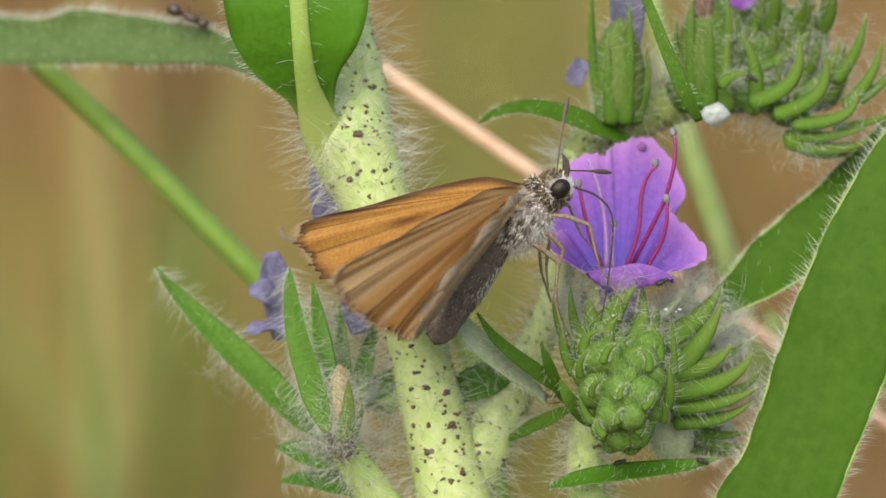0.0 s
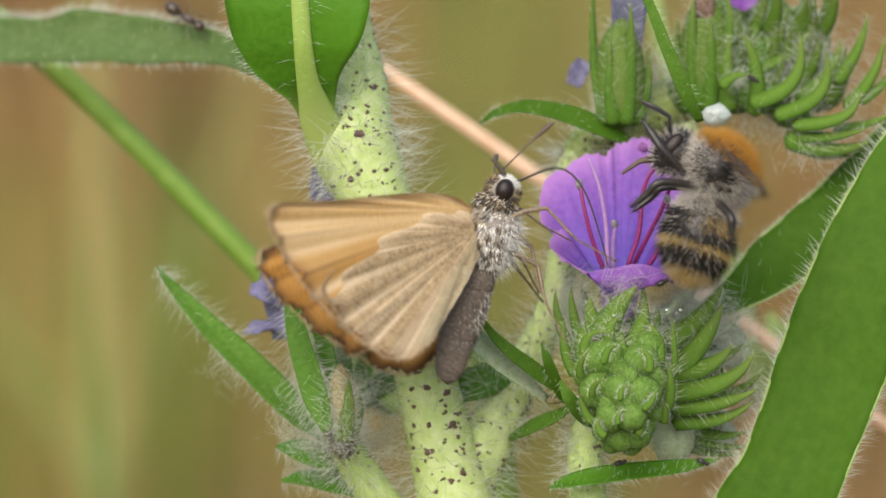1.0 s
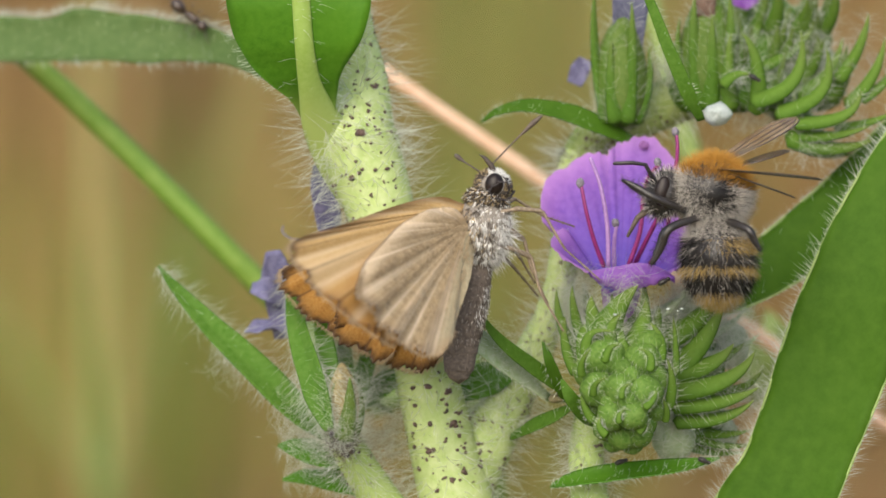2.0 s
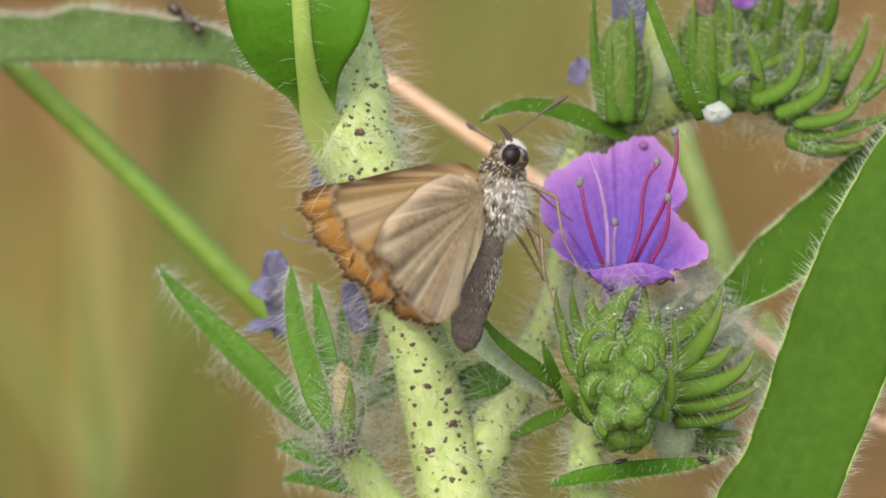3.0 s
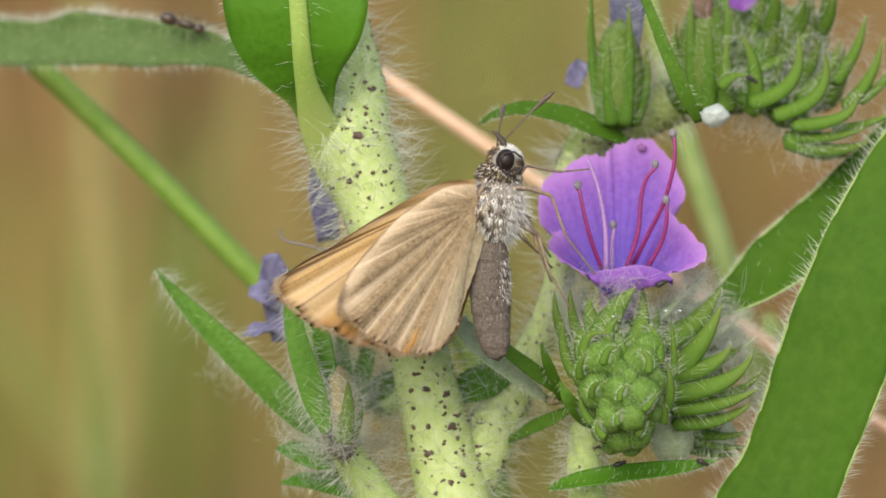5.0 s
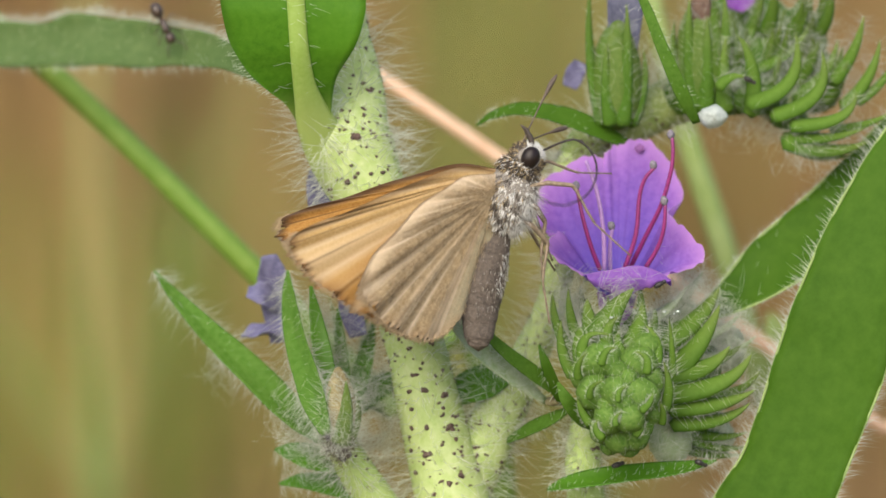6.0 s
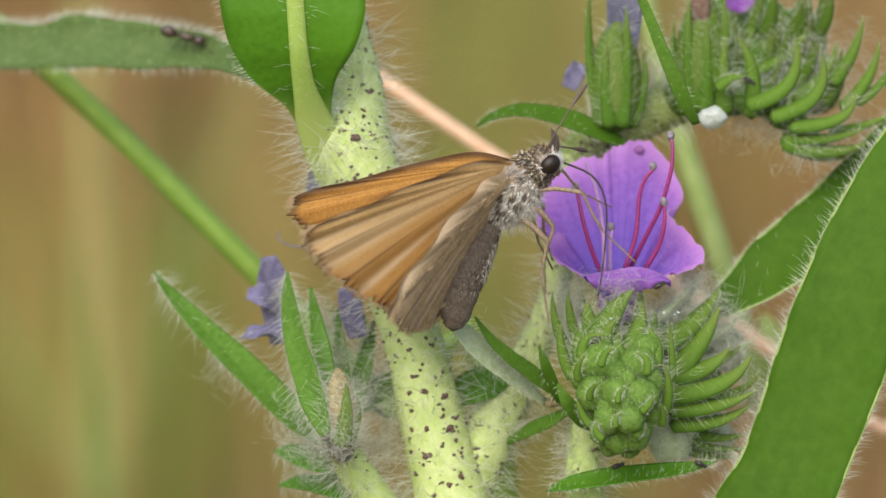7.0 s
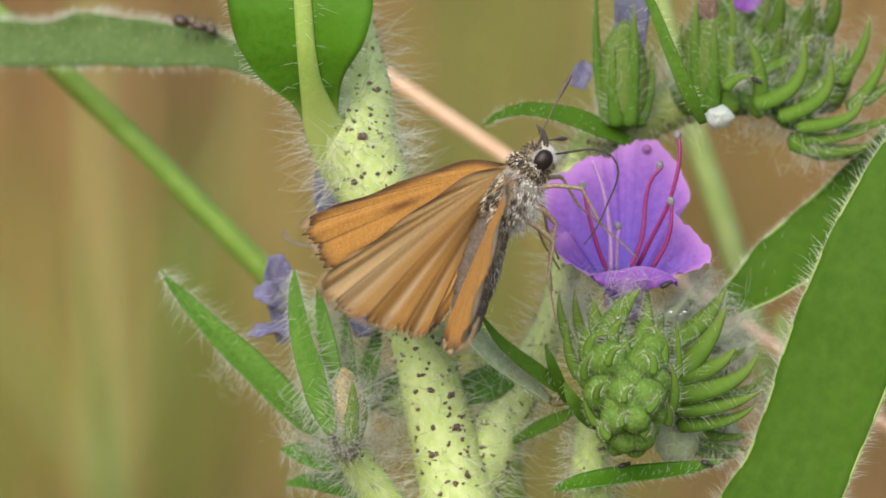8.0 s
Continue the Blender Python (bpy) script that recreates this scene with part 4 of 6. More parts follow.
part("withered_tip", Geo().ball(spot(1248, 14, 5.5), SIDE * 20 * GRID, UPV * 34 * GRID, OUT * 16 * GRID, 14, 10, 0.35), skin("brown_withered_tube", (0.1, 0.06, 0.04), (0.05, 0.032, 0.026), (0.17, 0.11, 0.08), 900, 4000, 0.9, 0.5), plant, "brown withered tip")

# ---- the open flower ----
flower = part("flower", Geo().tube(glide(spots([(1093, 590, 0, 22), (1095, 550, 0, 28), (1098, 515, 0, 36)]), 8), 16), PETAL, plant, "open violet funnel flower with magenta filaments")
RIM = [(1005, 408, 0.0), (965, 398, 0.8), (956, 365, 1.5), (966, 318, 2.4), (1005, 290, 3), (1046, 272, 3.4), (1068, 274, 3.5), (1080, 264, 3.7), (1092, 256, 4), (1112, 247, 4.2), (1140, 239, 4.2), (1172, 260, 4), (1200, 295, 3.2), (1216, 335, 2.4), (1208, 360, 1.8),
       (1188, 368, 1.2), (1206, 388, 0), (1232, 416, -1), (1254, 441, -2), (1240, 466, -2.6), (1200, 480, -2.8), (1172, 484, -2.8), (1130, 480, -2.8), (1085, 484, -2.6), (1048, 480, -2.6), (1014, 470, -2.6), (985, 450, -2.2), (974, 428, -1.4), (985, 412, -0.8)]


def corolla():
    g = Geo()
    rim = glide([*RIM, RIM[0]], 168)[:-1]
    n, m = len(rim), 16
    outer, inner, throat, edge, veins = [], [], [], [], []
    cx, cy = 1098, 500
    for k in range(m + 1):
        s = k / m
        for i, (a, b, d) in enumerate(rim):
            ang = math.atan2((b - 455), (a - 1098) * 0.8)
            base = np.array((cx + 27 * math.cos(ang), cy + 10 * math.sin(ang) + 18, 1.1 * -math.sin(ang)))
            end = np.array((a, b, d))
            low = min(1.0, max(0.0, (b - 400) / 60))
            mid = base * (0.45 + 0.2 * low) + end * (0.55 - 0.2 * low) + np.array((0, 6 - 30 * low, 0.4 - 0.8 * low))
            q = base * (1 - s) ** 2 + 2 * mid * s * (1 - s) + end * s * s
            crimp = (math.sin(i * 0.9) + 0.9 * math.sin(i * 1.7 + 1) + math.sin(i * 0.37)) * 2.3 * s ** 6
            fold = 0.85 * math.sin(ang * 5 + 0.6) * s * (1 - 0.55 * s) + 0.25 * math.sin(ang * 10) * s * (1 - s) * 2 + 0.12 * math.sin(i * 0.55 + 1) * s ** 3 + 0.5 * max(0.0, s - 0.8) * 5 * 0.5
            p = np.array(spot(q[0], q[1] + crimp, q[2] + fold))
            outer.append(p)
            inner.append(p)
            throat.append(max(0.0, 1 - s * 0.98) ** 0.8)
            edge.append(min(1.0, 0.35 * s ** 3 + s ** 12))
            veins.append(max(0.0, math.cos(i * 2 * math.pi * 24 / n + 2.2 * math.sin(3 * s + i * 0.2) * s)) ** 5 * min(1.0, 3 * s) * (1 - s ** 4))
    outer = np.array(outer)
    centre = np.array(spot(1098, 440, -1))
    inward = unit(centre - outer) * 0.00004
    inner = outer + inward
    faces = []
    k0 = len(outer)
    for k in range(m):
        for i in range(n):
            q = (k * n + i, k * n + (i + 1) % n, (k + 1) * n + (i + 1) % n, (k + 1) * n + i)
            faces += [q[::-1], tuple(k0 + x for x in q)]
    g.add([*outer, *inner], faces, 0, throat=throat * 2, rim=edge * 2, vein=veins * 2)
    return g.add([*outer[m * n:], *inner[m * n:]], [(i, (i + 1) % n, n + (i + 1) % n, n + i) for i in range(n)], 0, throat=[0.0] * 2 * n, rim=[1.0] * 2 * n, vein=[0.0] * 2 * n)


part("corolla", corolla(), PETAL, flower, "violet corolla with crimped lobes")


def lower_lobe():
    """The middle lower lobe, rolled outward over the throat's brim and hanging in front of it."""
    n, m = 60, 18
    crest = glide([(1044, 480), (1068, 475), (1090, 472), (1108, 468), (1130, 465), (1155, 469), (1176, 478), (1194, 490)], n)
    skin_out, tint, rays = [], [], []
    for k in range(m + 1):
        s = k / m
        up, t = min(1.0, s / 0.25), max(0.0, (s - 0.25) / 0.75)
        for i, (a, b) in enumerate(crest):
            u = i / n
            drop = 50 * math.sin(math.pi * (0.14 + 0.8 * u)) ** 1.2
            x = 1116 + (a - 1116) * (1 - 0.16 * t * t)
            roll = 2.2 * math.sin(i * 0.42) * t + 1.6 * math.sin(i * 0.95 + 1) * t ** 4
            deep = -1.4 - 1.7 * math.sin(up * math.pi / 2) - 0.9 * math.sin(math.pi * 0.75 * t) + 0.3 * t + 0.14 * math.sin(i * 0.31 + 3 * t) * t
            skin_out.append(np.array(spot(x, b + 12 * (1 - up) ** 2 + drop * t ** 1.25 + roll * 0.5, deep)))
            tint.append(0.55 * math.exp(-((s - 0.28) / 0.12) ** 2) + 0.25 * t)
            rays.append(max(0.0, math.cos(i * 0.6)) ** 4 * t * 0.7)
    front = np.array(skin_out)
    back = front + AWAY_N * 0.00005
    g, n1, k0 = Geo(), n + 1, len(front)
    quads = [(k * n1 + i, (k + 1) * n1 + i, (k + 1) * n1 + i + 1, k * n1 + i + 1) for k in range(m) for i in range(n)]
    faces = quads + [tuple(k0 + x for x in q[::-1]) for q in quads]
    faces += [(m * n1 + i, k0 + m * n1 + i, k0 + m * n1 + i + 1, m * n1 + i + 1) for i in range(n)]
    return g.add([*front, *back], faces, 0, rim=tint * 2, vein=rays * 2, throat=[0.15] * 2 * k0)


part("lower_lobe", lower_lobe(), PETAL, flower, "pale lilac lower lobe rolled outward")
# White sparkle along the corolla's edge, imitated with very short hairs.
frill = glide([*RIM, RIM[0]], 400)
part("hairs", Geo().hairs([(np.array(spot(a, b, d + 0.3)) + np.random.normal(size=3) * 0.00003, unit(np.random.normal(size=3) + OUT * 0.6), random.uniform(0.05, 0.16) / 1000, 0.000009) for a, b, d in frill for _ in range(2)]), HAIR, flower, "tiny white hairs on the lobes' edges")
part("petal_spot", Geo().ball(spot(1139, 258, 3.9), SIDE * 9 * GRID, UPV * 8 * GRID, OUT * 3 * GRID, 12, 8, 0.15), skin("dark_petal_spot", (0.16, 0.05, 0.2), (0.1, 0.03, 0.13), (0.24, 0.1, 0.28), 1500, 6000, 0.7, 0.3), flower, "dark bruise on the upper lobe")


def filament(rows, material, name="filament", anther=True):
    pts = glide([(*spot(a, b, d), (4.4 - 1.3 * i / (len(rows) - 1)) * GRID) for i, (a, b, d) in enumerate(rows)], 16)
    ob = part(name, Geo().tube(pts, 8), material, flower)
    if anther:
        a, b, d = rows[-1]
        part("anther", Geo().ball(spot(a - 2, b - 5, d), SIDE * 7 * GRID, UPV * 9 * GRID, OUT * 6 * GRID, 8, 6, 0.3), ANTHER, flower)
    return ob


filament([(1068, 472, -1), (1052, 430, -1.6), (1038, 380, -2), (1028, 330, -2)], FILAMENT)
filament([(1112, 470, -1), (1132, 410, -1.4), (1138, 345, -1.6), (1148, 312, -1.8), (1165, 292, -2)], FILAMENT)
filament([(1120, 472, 0), (1150, 412, -1.5), (1176, 360, -2.4), (1194, 300, -3), (1198, 262, -3.2), (1196, 238, -3.2)], FILAMENT)
filament([(1150, 468, -2), (1172, 430, -2.6), (1182, 395, -3), (1184, 356, -3.2)], FILAMENT)
filament([(1086, 472, -0.5), (1086, 430, -1), (1090, 400, -1.2)], STYLE)
filament([(1076, 472, -1.6), (1074, 400, -2.2), (1062, 330, -2.8), (1044, 280, -3)], STYLE, "style", False)
# Small white balls standing in for glints among the sepals.
for a, b, d, r in ((1182, 547, -6, 4), (1206, 547, -6, 4), (1088, 557, -5, 3.5), (1199, 551, -6, 2.5)):
    part("pollen_speck", Geo().ball(spot(a, b, d), SIDE * r * GRID, UPV * r * 0.7 * GRID, OUT * r * GRID, 8, 6, 0.2), FOAM, plant)
part("bract_scar", Geo().ball(spot(984, 706, -1), SIDE * 15 * GRID, UPV * 9 * GRID, OUT * 10 * GRID, 9, 6, 0.3), BROWN_TIP, plant, "brown scar at a bract's foot")
part("withered_style", Geo().tube(glide([(*spot(a, b, d), 2 * GRID) for a, b, d in ((585, 440, 6), (545, 430, 6), (515, 424, 6), (499, 412, 6), (501, 401, 6))], 20), 6), ANTHER, plant, "thin withered style")
wool = []
for a, b, d, reach, count in ((1200, 520, 0, 46, 420), (1290, 575, 1, 40, 380), (1330, 700, 2, 26, 200), (1265, 770, 1, 40, 260), (1180, 770, 0, 30, 220), (1010, 780, 0, 26, 160), (850, 620, 1, 44, 150), (880, 740, 0, 40, 90), (572, 560, 3, 34, 300), (590, 630, 2, 34, 300), (600, 740, -2.5, 26, 420), (646, 690, 3, 40, 420), (560, 790, 2, 40, 500), (530, 740, 3, 40, 300), (650, 600, 4, 36, 160), (1020, 515, 0, 34, 420), (1225, 505, 0, 34, 420), (1098, 530, -4, 46, 300), (680, 780, 2, 34, 420), (1192, 780, 3, 44, 500), (1270, 590, 4, 50, 500), (400, 640, 9, 40, 120), (1180, 120, 6, 40, 300), (1450, 110, 9, 60, 320), (1370, 100, 10, 50, 60), (1340, 205, 6, 50, 240), (1430, 258, 4, 40, 260), (1370, 190, 5, 44, 160), (1020, 560, 1, 30, 260)):
    for _ in range(count):
        wool.append((np.array(spot(a + random.gauss(0, reach * 0.6), b + random.gauss(0, reach * 0.6), d + random.gauss(0, 0.5))), unit(np.random.normal(size=3) + UPV * 0.3 + SIDE * 0.4), random.uniform(0.5, 2.2) / 1000, random.uniform(0.000007, 0.000015)))
part("hairs", Geo().hairs(wool, 0.35), HAIR, plant, "woolly white hairs between the sepals")
froth = thing("insect_froth", spot(1270, 222, 3), "small white blob of insect froth under the cyme", "froth")
g = Geo().ball(spot(1270, 202, 2), SIDE * 25 * GRID, UPV * 20 * GRID, OUT * 20 * GRID, 13, 9, 0.34)
part("froth_mass", g, FOAM, froth)


def bug(a, b, d, turn, label):
    """A tiny black beetle: body, head, six legs."""
    base = spot(a, b, d)
    ob = thing("tiny_beetle", base, label, "beetle", "tiny beetles")
    along = SIDE * math.cos(turn) + UPV * math.sin(turn)
    over = UPV * math.cos(turn) - SIDE * math.sin(turn)
    c = np.array(base) + over * 4 * GRID
    part("body", Geo().ball(c, along * 10 * GRID, over * 5 * GRID, OUT * 6 * GRID, 10, 7, 0.1), BLACK, ob)
    part("head", Geo().ball(c + along * 11 * GRID, along * 4 * GRID, over * 4 * GRID, OUT * 4 * GRID, 8, 6), BLACK, ob)
    for i in range(6):
        s, k = (-1, 1)[i % 2], (i // 2 - 1) * 6
        p = c + along * k * GRID
        part("leg", Geo().tube([(*p, 1 * GRID), (*(p + OUT * s * 7 * GRID + over * 2 * GRID), 1 * GRID), (*(p + OUT * s * 9 * GRID - over * 5 * GRID), 0.6 * GRID)], 5), BLACK, ob)
    return ob


bug(1098, 822, -3, 0.3, "tiny black beetle on a small leaf")
bug(1242, 818, -3, -0.4, "tiny black beetle near the tip of a small leaf")
bug(1174, 503, -6, 0.5, "tiny black beetle below the flower's lip")
bug(1330, 140, 2.4, -0.5, "tiny black beetle on a sepal")


# ---- insects: built in mm, x ahead, y to their left, z to their back ----
GRID_TURN = Matrix((EAST, AWAY, RISE)).transposed().to_4x4()


def at(a, b, d, turn):
    """The pose of a thing at a grid place, turn given in the grid's own directions (across, away, up)."""
    return Matrix.Translation(spot(a, b, d)) @ GRID_TURN @ turn


def mm(*rows):
    return [tuple(c / 1000 for c in r) for r in rows]


def furry(centre, axes, count, size, radius, pick, sweep=(-0.6, 0, 0.2), lift=1.0):
    """Hairs on an ellipsoid (mm), sorted by pick(direction) into lists by tone."""
    out = {}
    for _ in range(count):
        e = unit(np.random.normal(size=3))
        tone = pick(e)
        if tone is None:
            continue
        go = unit(lift * e + np.array(sweep) + np.random.normal(size=3) * 0.3)
        root = (np.array(centre) + e * np.array(axes) * 0.97) / 1000
        out.setdefault(tone, []).append((root, go, random.uniform(*size) / 1000, radius / 1000))
    return out


def tone(name, c, rough=0.6, glow=0.15):
    return skin(name, c, tuple(0.7 * x for x in c), tuple(min(0.95, 1.25 * x) for x in c), 1500, 9000, rough, 0.0, glow, 0.3)


EYE_BLACK = skin("compound_eye", (0.01, 0.006, 0.005), (0.006, 0.004, 0.004), (0.022, 0.013, 0.01), 1500, 12000, 0.38, 0.1, 0, 0.3)
GREY_SKIN = skin("grey_scaled_body", (0.14, 0.12, 0.1), (0.1, 0.085, 0.07), (0.34, 0.31, 0.27), 1200, 5000, 0.8, 0.5)
DUSK_SKIN = skin("dark_scaled_abdomen", (0.075, 0.058, 0.047), (0.036, 0.028, 0.023), (0.16, 0.13, 0.105), 1400, 5000, 0.8, 0.5)
LEG_BROWN = skin("brown_leg", (0.06, 0.042, 0.03), (0.03, 0.022, 0.018), (0.15, 0.115, 0.085), 1500, 6000, 0.6, 0.3)
LEG_TAN = skin("tan_leg", (0.17, 0.12, 0.075), (0.07, 0.05, 0.035), (0.34, 0.27, 0.19), 1500, 6000, 0.65, 0.3)
PROBOSCIS = skin("dark_proboscis", (0.02, 0.016, 0.016), (0.012, 0.01, 0.01), (0.04, 0.03, 0.03), 2000, 8000, 0.4, 0.0)
FUR_WHITE, FUR_GREY, FUR_TAN, FUR_DARK = tone("white_scales", (0.8, 0.78, 0.74)), tone("grey_scales", (0.36, 0.33, 0.29)), tone("tan_scales", (0.5, 0.38, 0.2)), tone("dark_scales", (0.07, 0.055, 0.045))
WING_UPPER = skin("orange_wing_upper", (0.38, 0.185, 0.03), (0.24, 0.105, 0.016), (0.47, 0.255, 0.068), 1100, 5600, 0.7, 0.45, 0.3, 0.2, 0.6, 0, 0.1,
                  (("streak", (0.62, 0.36, 0.13), 0.2), ("dusk", (0.28, 0.1, 0.022), 0.25), ("vein", (0.1, 0.042, 0.014), 0.8), ("rim", (0.06, 0.03, 0.016), 0.95), ("costa", (0.07, 0.036, 0.018), 0.9), ("brand", (0.12, 0.045, 0.012), 0.95)))
# root: the black wing base and, painted with it, the groove's shade.
WING_FORE = skin("golden_forewing_under", (0.56, 0.355, 0.125), (0.46, 0.27, 0.08), (0.66, 0.475, 0.22), 900, 5600, 0.75, 0.5, 0.35, 0.2, 0.6, 0, 0.1,
                 (("amber", (0.47, 0.245, 0.055), 0.7), ("pleat_light", (0.86, 0.7, 0.47), 0.85), ("pale", (0.84, 0.66, 0.41), 0.65), ("streak", (0.8, 0.62, 0.38), 0.3), ("dusk", (0.36, 0.2, 0.07), 0.1), ("vein", (0.14, 0.07, 0.03), 0.6), ("rim", (0.25, 0.11, 0.035), 0.7), ("root", (0.045, 0.025, 0.014), 0.95), ("costa", (0.22, 0.13, 0.06), 0.7)))
# The palest tone on both undersides is light on the pleats, put into colour.
WING_HIND = skin("tan_hindwing_under", (0.34, 0.24, 0.12), (0.17, 0.115, 0.055), (0.54, 0.42, 0.26), 1300, 4600, 0.8, 0.8, 0.3, 0.2, 0.28, 0, 0.15,
                 (("pleat_light", (0.86, 0.72, 0.53), 0.95), ("streak", (0.78, 0.64, 0.46), 0.6), ("dusk", (0.27, 0.19, 0.1), 0.5), ("vein", (0.16, 0.095, 0.045), 0.35), ("grey", (0.36, 0.33, 0.22), 0.7), ("pale", (0.78, 0.62, 0.42), 0.75), ("rim", (0.3, 0.18, 0.09), 0.45)))
FOREWING = [(0.23, 0.05), (-0.18, 2.74), (-2.27, 6.39), (-4.67, 9.96), (-6.32, 12.68), (-7.45, 13.78), (-8.58, 13.3), (-9.76, 11.74), (-11.01, 9.01), (-11.76, 6.4), (-11.94, 4.72), (-9.41, 3.42), (-5.62, 1.99), (-0.47, -0.1)]
HINDWING = [(1.2, -0.2), (0.9, 1.9), (-0.2, 3.9), (-2.6, 6.4), (-5.6, 8.5), (-7.95, 9.33), (-9.2, 8.2), (-10.17, 6.82), (-10.75, 4.9), (-10.87, 2.96), (-9.38, 1.06), (-5.6, 0.0), (-1.0, -0.9)]


def wing_mesh(outline, first, last, side, pleats, fore):
    """A pleated wing in the x-z plane, hinge at the origin; first and last are the corners of its outer margin. side: -1 right, 1 left."""
    n, m = 300, 22
    edge = glide(outline, n)
    u = np.linspace(0, len(outline) - 1, n + 1)
    span = [i for i in range(n + 1) if first - 0.6 <= u[i] <= last + 0.4]
    g = Geo()
    over, under = [], []
    mark = {key: [] for key in ("vein", "rim", "pleat_light", "costa", "root", "brand", "streak", "dusk", "pale", "amber", "grey")}
    lead = np.array([edge[i] for i in range(n + 1) if u[i] <= first])
    margin = np.array([edge[i] for i in range(n + 1) if first <= u[i] <= last])
    grain = [random.random() for _ in range(n + 1)]
    grain = [0.25 * grain[max(0, i - 1)] + 0.5 * grain[i] + 0.25 * grain[min(n, i + 1)] for i in range(n + 1)]
    for k in range(m + 1):
        s = k / m
        for i, (x, z) in enumerate(edge):
            wave = math.cos(2 * math.pi * pleats * i / n)
            ragged = 1 + ((0.012 * math.sin(i * 1.13) + 0.01 * math.sin(i * 0.53)) * (s > 0.99) + 0.014 * wave * s ** 8) * (u[i] > first)
            y = (0.11 if fore else 0.16) * wave * s * (0.3 + 0.7 * s) + 0.5 * math.sin(math.pi * min(1, s)) * (0.5 - abs(i / n - 0.5))
            ahead = float(np.min(np.hypot(lead[:, 0] - x * s, lead[:, 1] - z * s)))
            curl = 0.0 if fore else -0.6 * max(0.0, 1 - ahead / 1.7) ** 2 * min(1.0, 2 * s)
            p = np.array((x * s * ragged, side * (curl - y), z * s * ragged))
            over.append((p + (0, -side * 0.02, 0)) / 1000)
            under.append((p + (0, side * 0.02, 0)) / 1000)
            out = min(1.0, max(0.0, (u[i] - first + 1.0))) * min(1.0, max(0.0, (last + 0.7 - u[i])))
            mark["vein"].append(max(0.0, -wave) ** 34 * min(1.0, max(0.0, 2.4 * s - 1.0)) * (0.5 + grain[i]))
            mark["streak"].append(max(0.0, grain[i] - 0.5) * 2.6 * (0.35 + 0.65 * s))
            mark["dusk"].append(max(0.0, 0.48 - grain[i]) * 2.6 * (0.35 + 0.65 * s))
            # Pleat crests painted paler, as though catching the light.
            mark["pleat_light"].append(max(0.0, wave) ** (2.5 if fore else 7) * min(1.0, max(0.0, 2 * s - 0.5)) * (0.4 + 0.6 * grain[i]))
            near = min(1.0, 4 * s)
            beside = float(np.min(np.hypot(margin[:, 0] - x * s, margin[:, 1] - z * s)))
            mark["rim"].append(min(1.0, max(0.0, 1.35 - beside / (0.45 + 0.25 * grain[i]))))
            if fore:
                mark["costa"].append(min(1.0, max(0.0, 1.5 - ahead / 0.4)))
                # Black base of the wing plus painted shade deep between the two wings.
                mark["root"].append(max(min(1.0, max(0.0, 1.45 - s * 2.2)), 0.25 * (1 - s)) * min(1.0, max(0.0, (u[i] - 7.6) / 1.4)))
                mark["brand"].append(math.exp(-((s - 0.52) / 0.09) ** 2 - ((u[i] - 6.3) / 0.32) ** 2))
                mark["pale"].append(max(math.exp(-((u[i] - 6.5) / 0.42) ** 2) * (0.4 + 0.6 * s), 0.7 * min(1.0, max(0.0, 1.1 - 2.2 * s)) * (u[i] < 6.5)) * near)
                mark["amber"].append(min(1.0, max(0.0, (u[i] - 6.9) / 0.6)) * min(1.0, 2 * s))
                mark["grey"].append(0.0)
            else:
                for key in ("costa", "root", "brand", "amber"):
                    mark[key].append(0.0)
                front = min(1.0, max(0.0, 1.15 - ahead / 0.9))
                fold = math.exp(-((u[i] - 9.0) / 0.2) ** 2)
                mark["pale"].append(max(front, fold, 0.6 * math.exp(-((u[i] - 7.2) / 0.14) ** 2) * (s < 0.8)) * near)
                mark["grey"].append(min(1.0, max(0.0, (u[i] - 9.3) / 0.4)))
    n1, k0 = n + 1, len(over)
    top, low, rim = [], [], []
    for k in range(m):
        for i in range(n):
            q = (k * n1 + i, k * n1 + i + 1, (k + 1) * n1 + i + 1, (k + 1) * n1 + i)
            top.append(q if side > 0 else q[::-1])
            low.append(tuple(k0 + x for x in (q[::-1] if side > 0 else q)))
    rim = [(m * n1 + i, m * n1 + i + 1, k0 + m * n1 + i + 1, k0 + m * n1 + i) for i in range(n)]
    both = {key: v + v for key, v in mark.items()}
    g.add([*over, *under], top, 0, **both)
    g.f += low + rim
    g.slot += [1] * len(low) + [0] * len(rim)
    fringe = []
    for i in span:
        for _ in range(5):
            x, z = edge[min(n, i)]
            e = np.array((x, 0, z)) / 1000
            go = unit(e + np.random.normal(size=3) * 0.003)
            fringe.append((e * 0.995 + np.random.normal(size=3) * 0.00004, go, random.uniform(0.2, 0.5) * (0.35 + 1.3 * grain[i]) * (1.5 if abs(u[i] - first) < 0.5 else 1.0) / 1000, 0.015 / 1000))
    for _ in range(0 if fore else 650):
        i, k = random.randrange(4, n - 4), random.uniform(0.12, 0.85)
        x, z = edge[i]
        e = np.array((x * k, side * 0.05, z * k)) / 1000
        fringe.append((e, unit(np.array((x, side * 1.2, z)) / 12 + np.random.normal(size=3) * 0.08), random.uniform(0.2, 0.7) / 1000, 0.016 / 1000))
    return g, Geo().hairs(fringe)


def turn_about(v):
    """The turn that takes the x axis to v."""
    return Vector((1, 0, 0)).rotation_difference(Vector(v)).to_matrix().to_4x4()


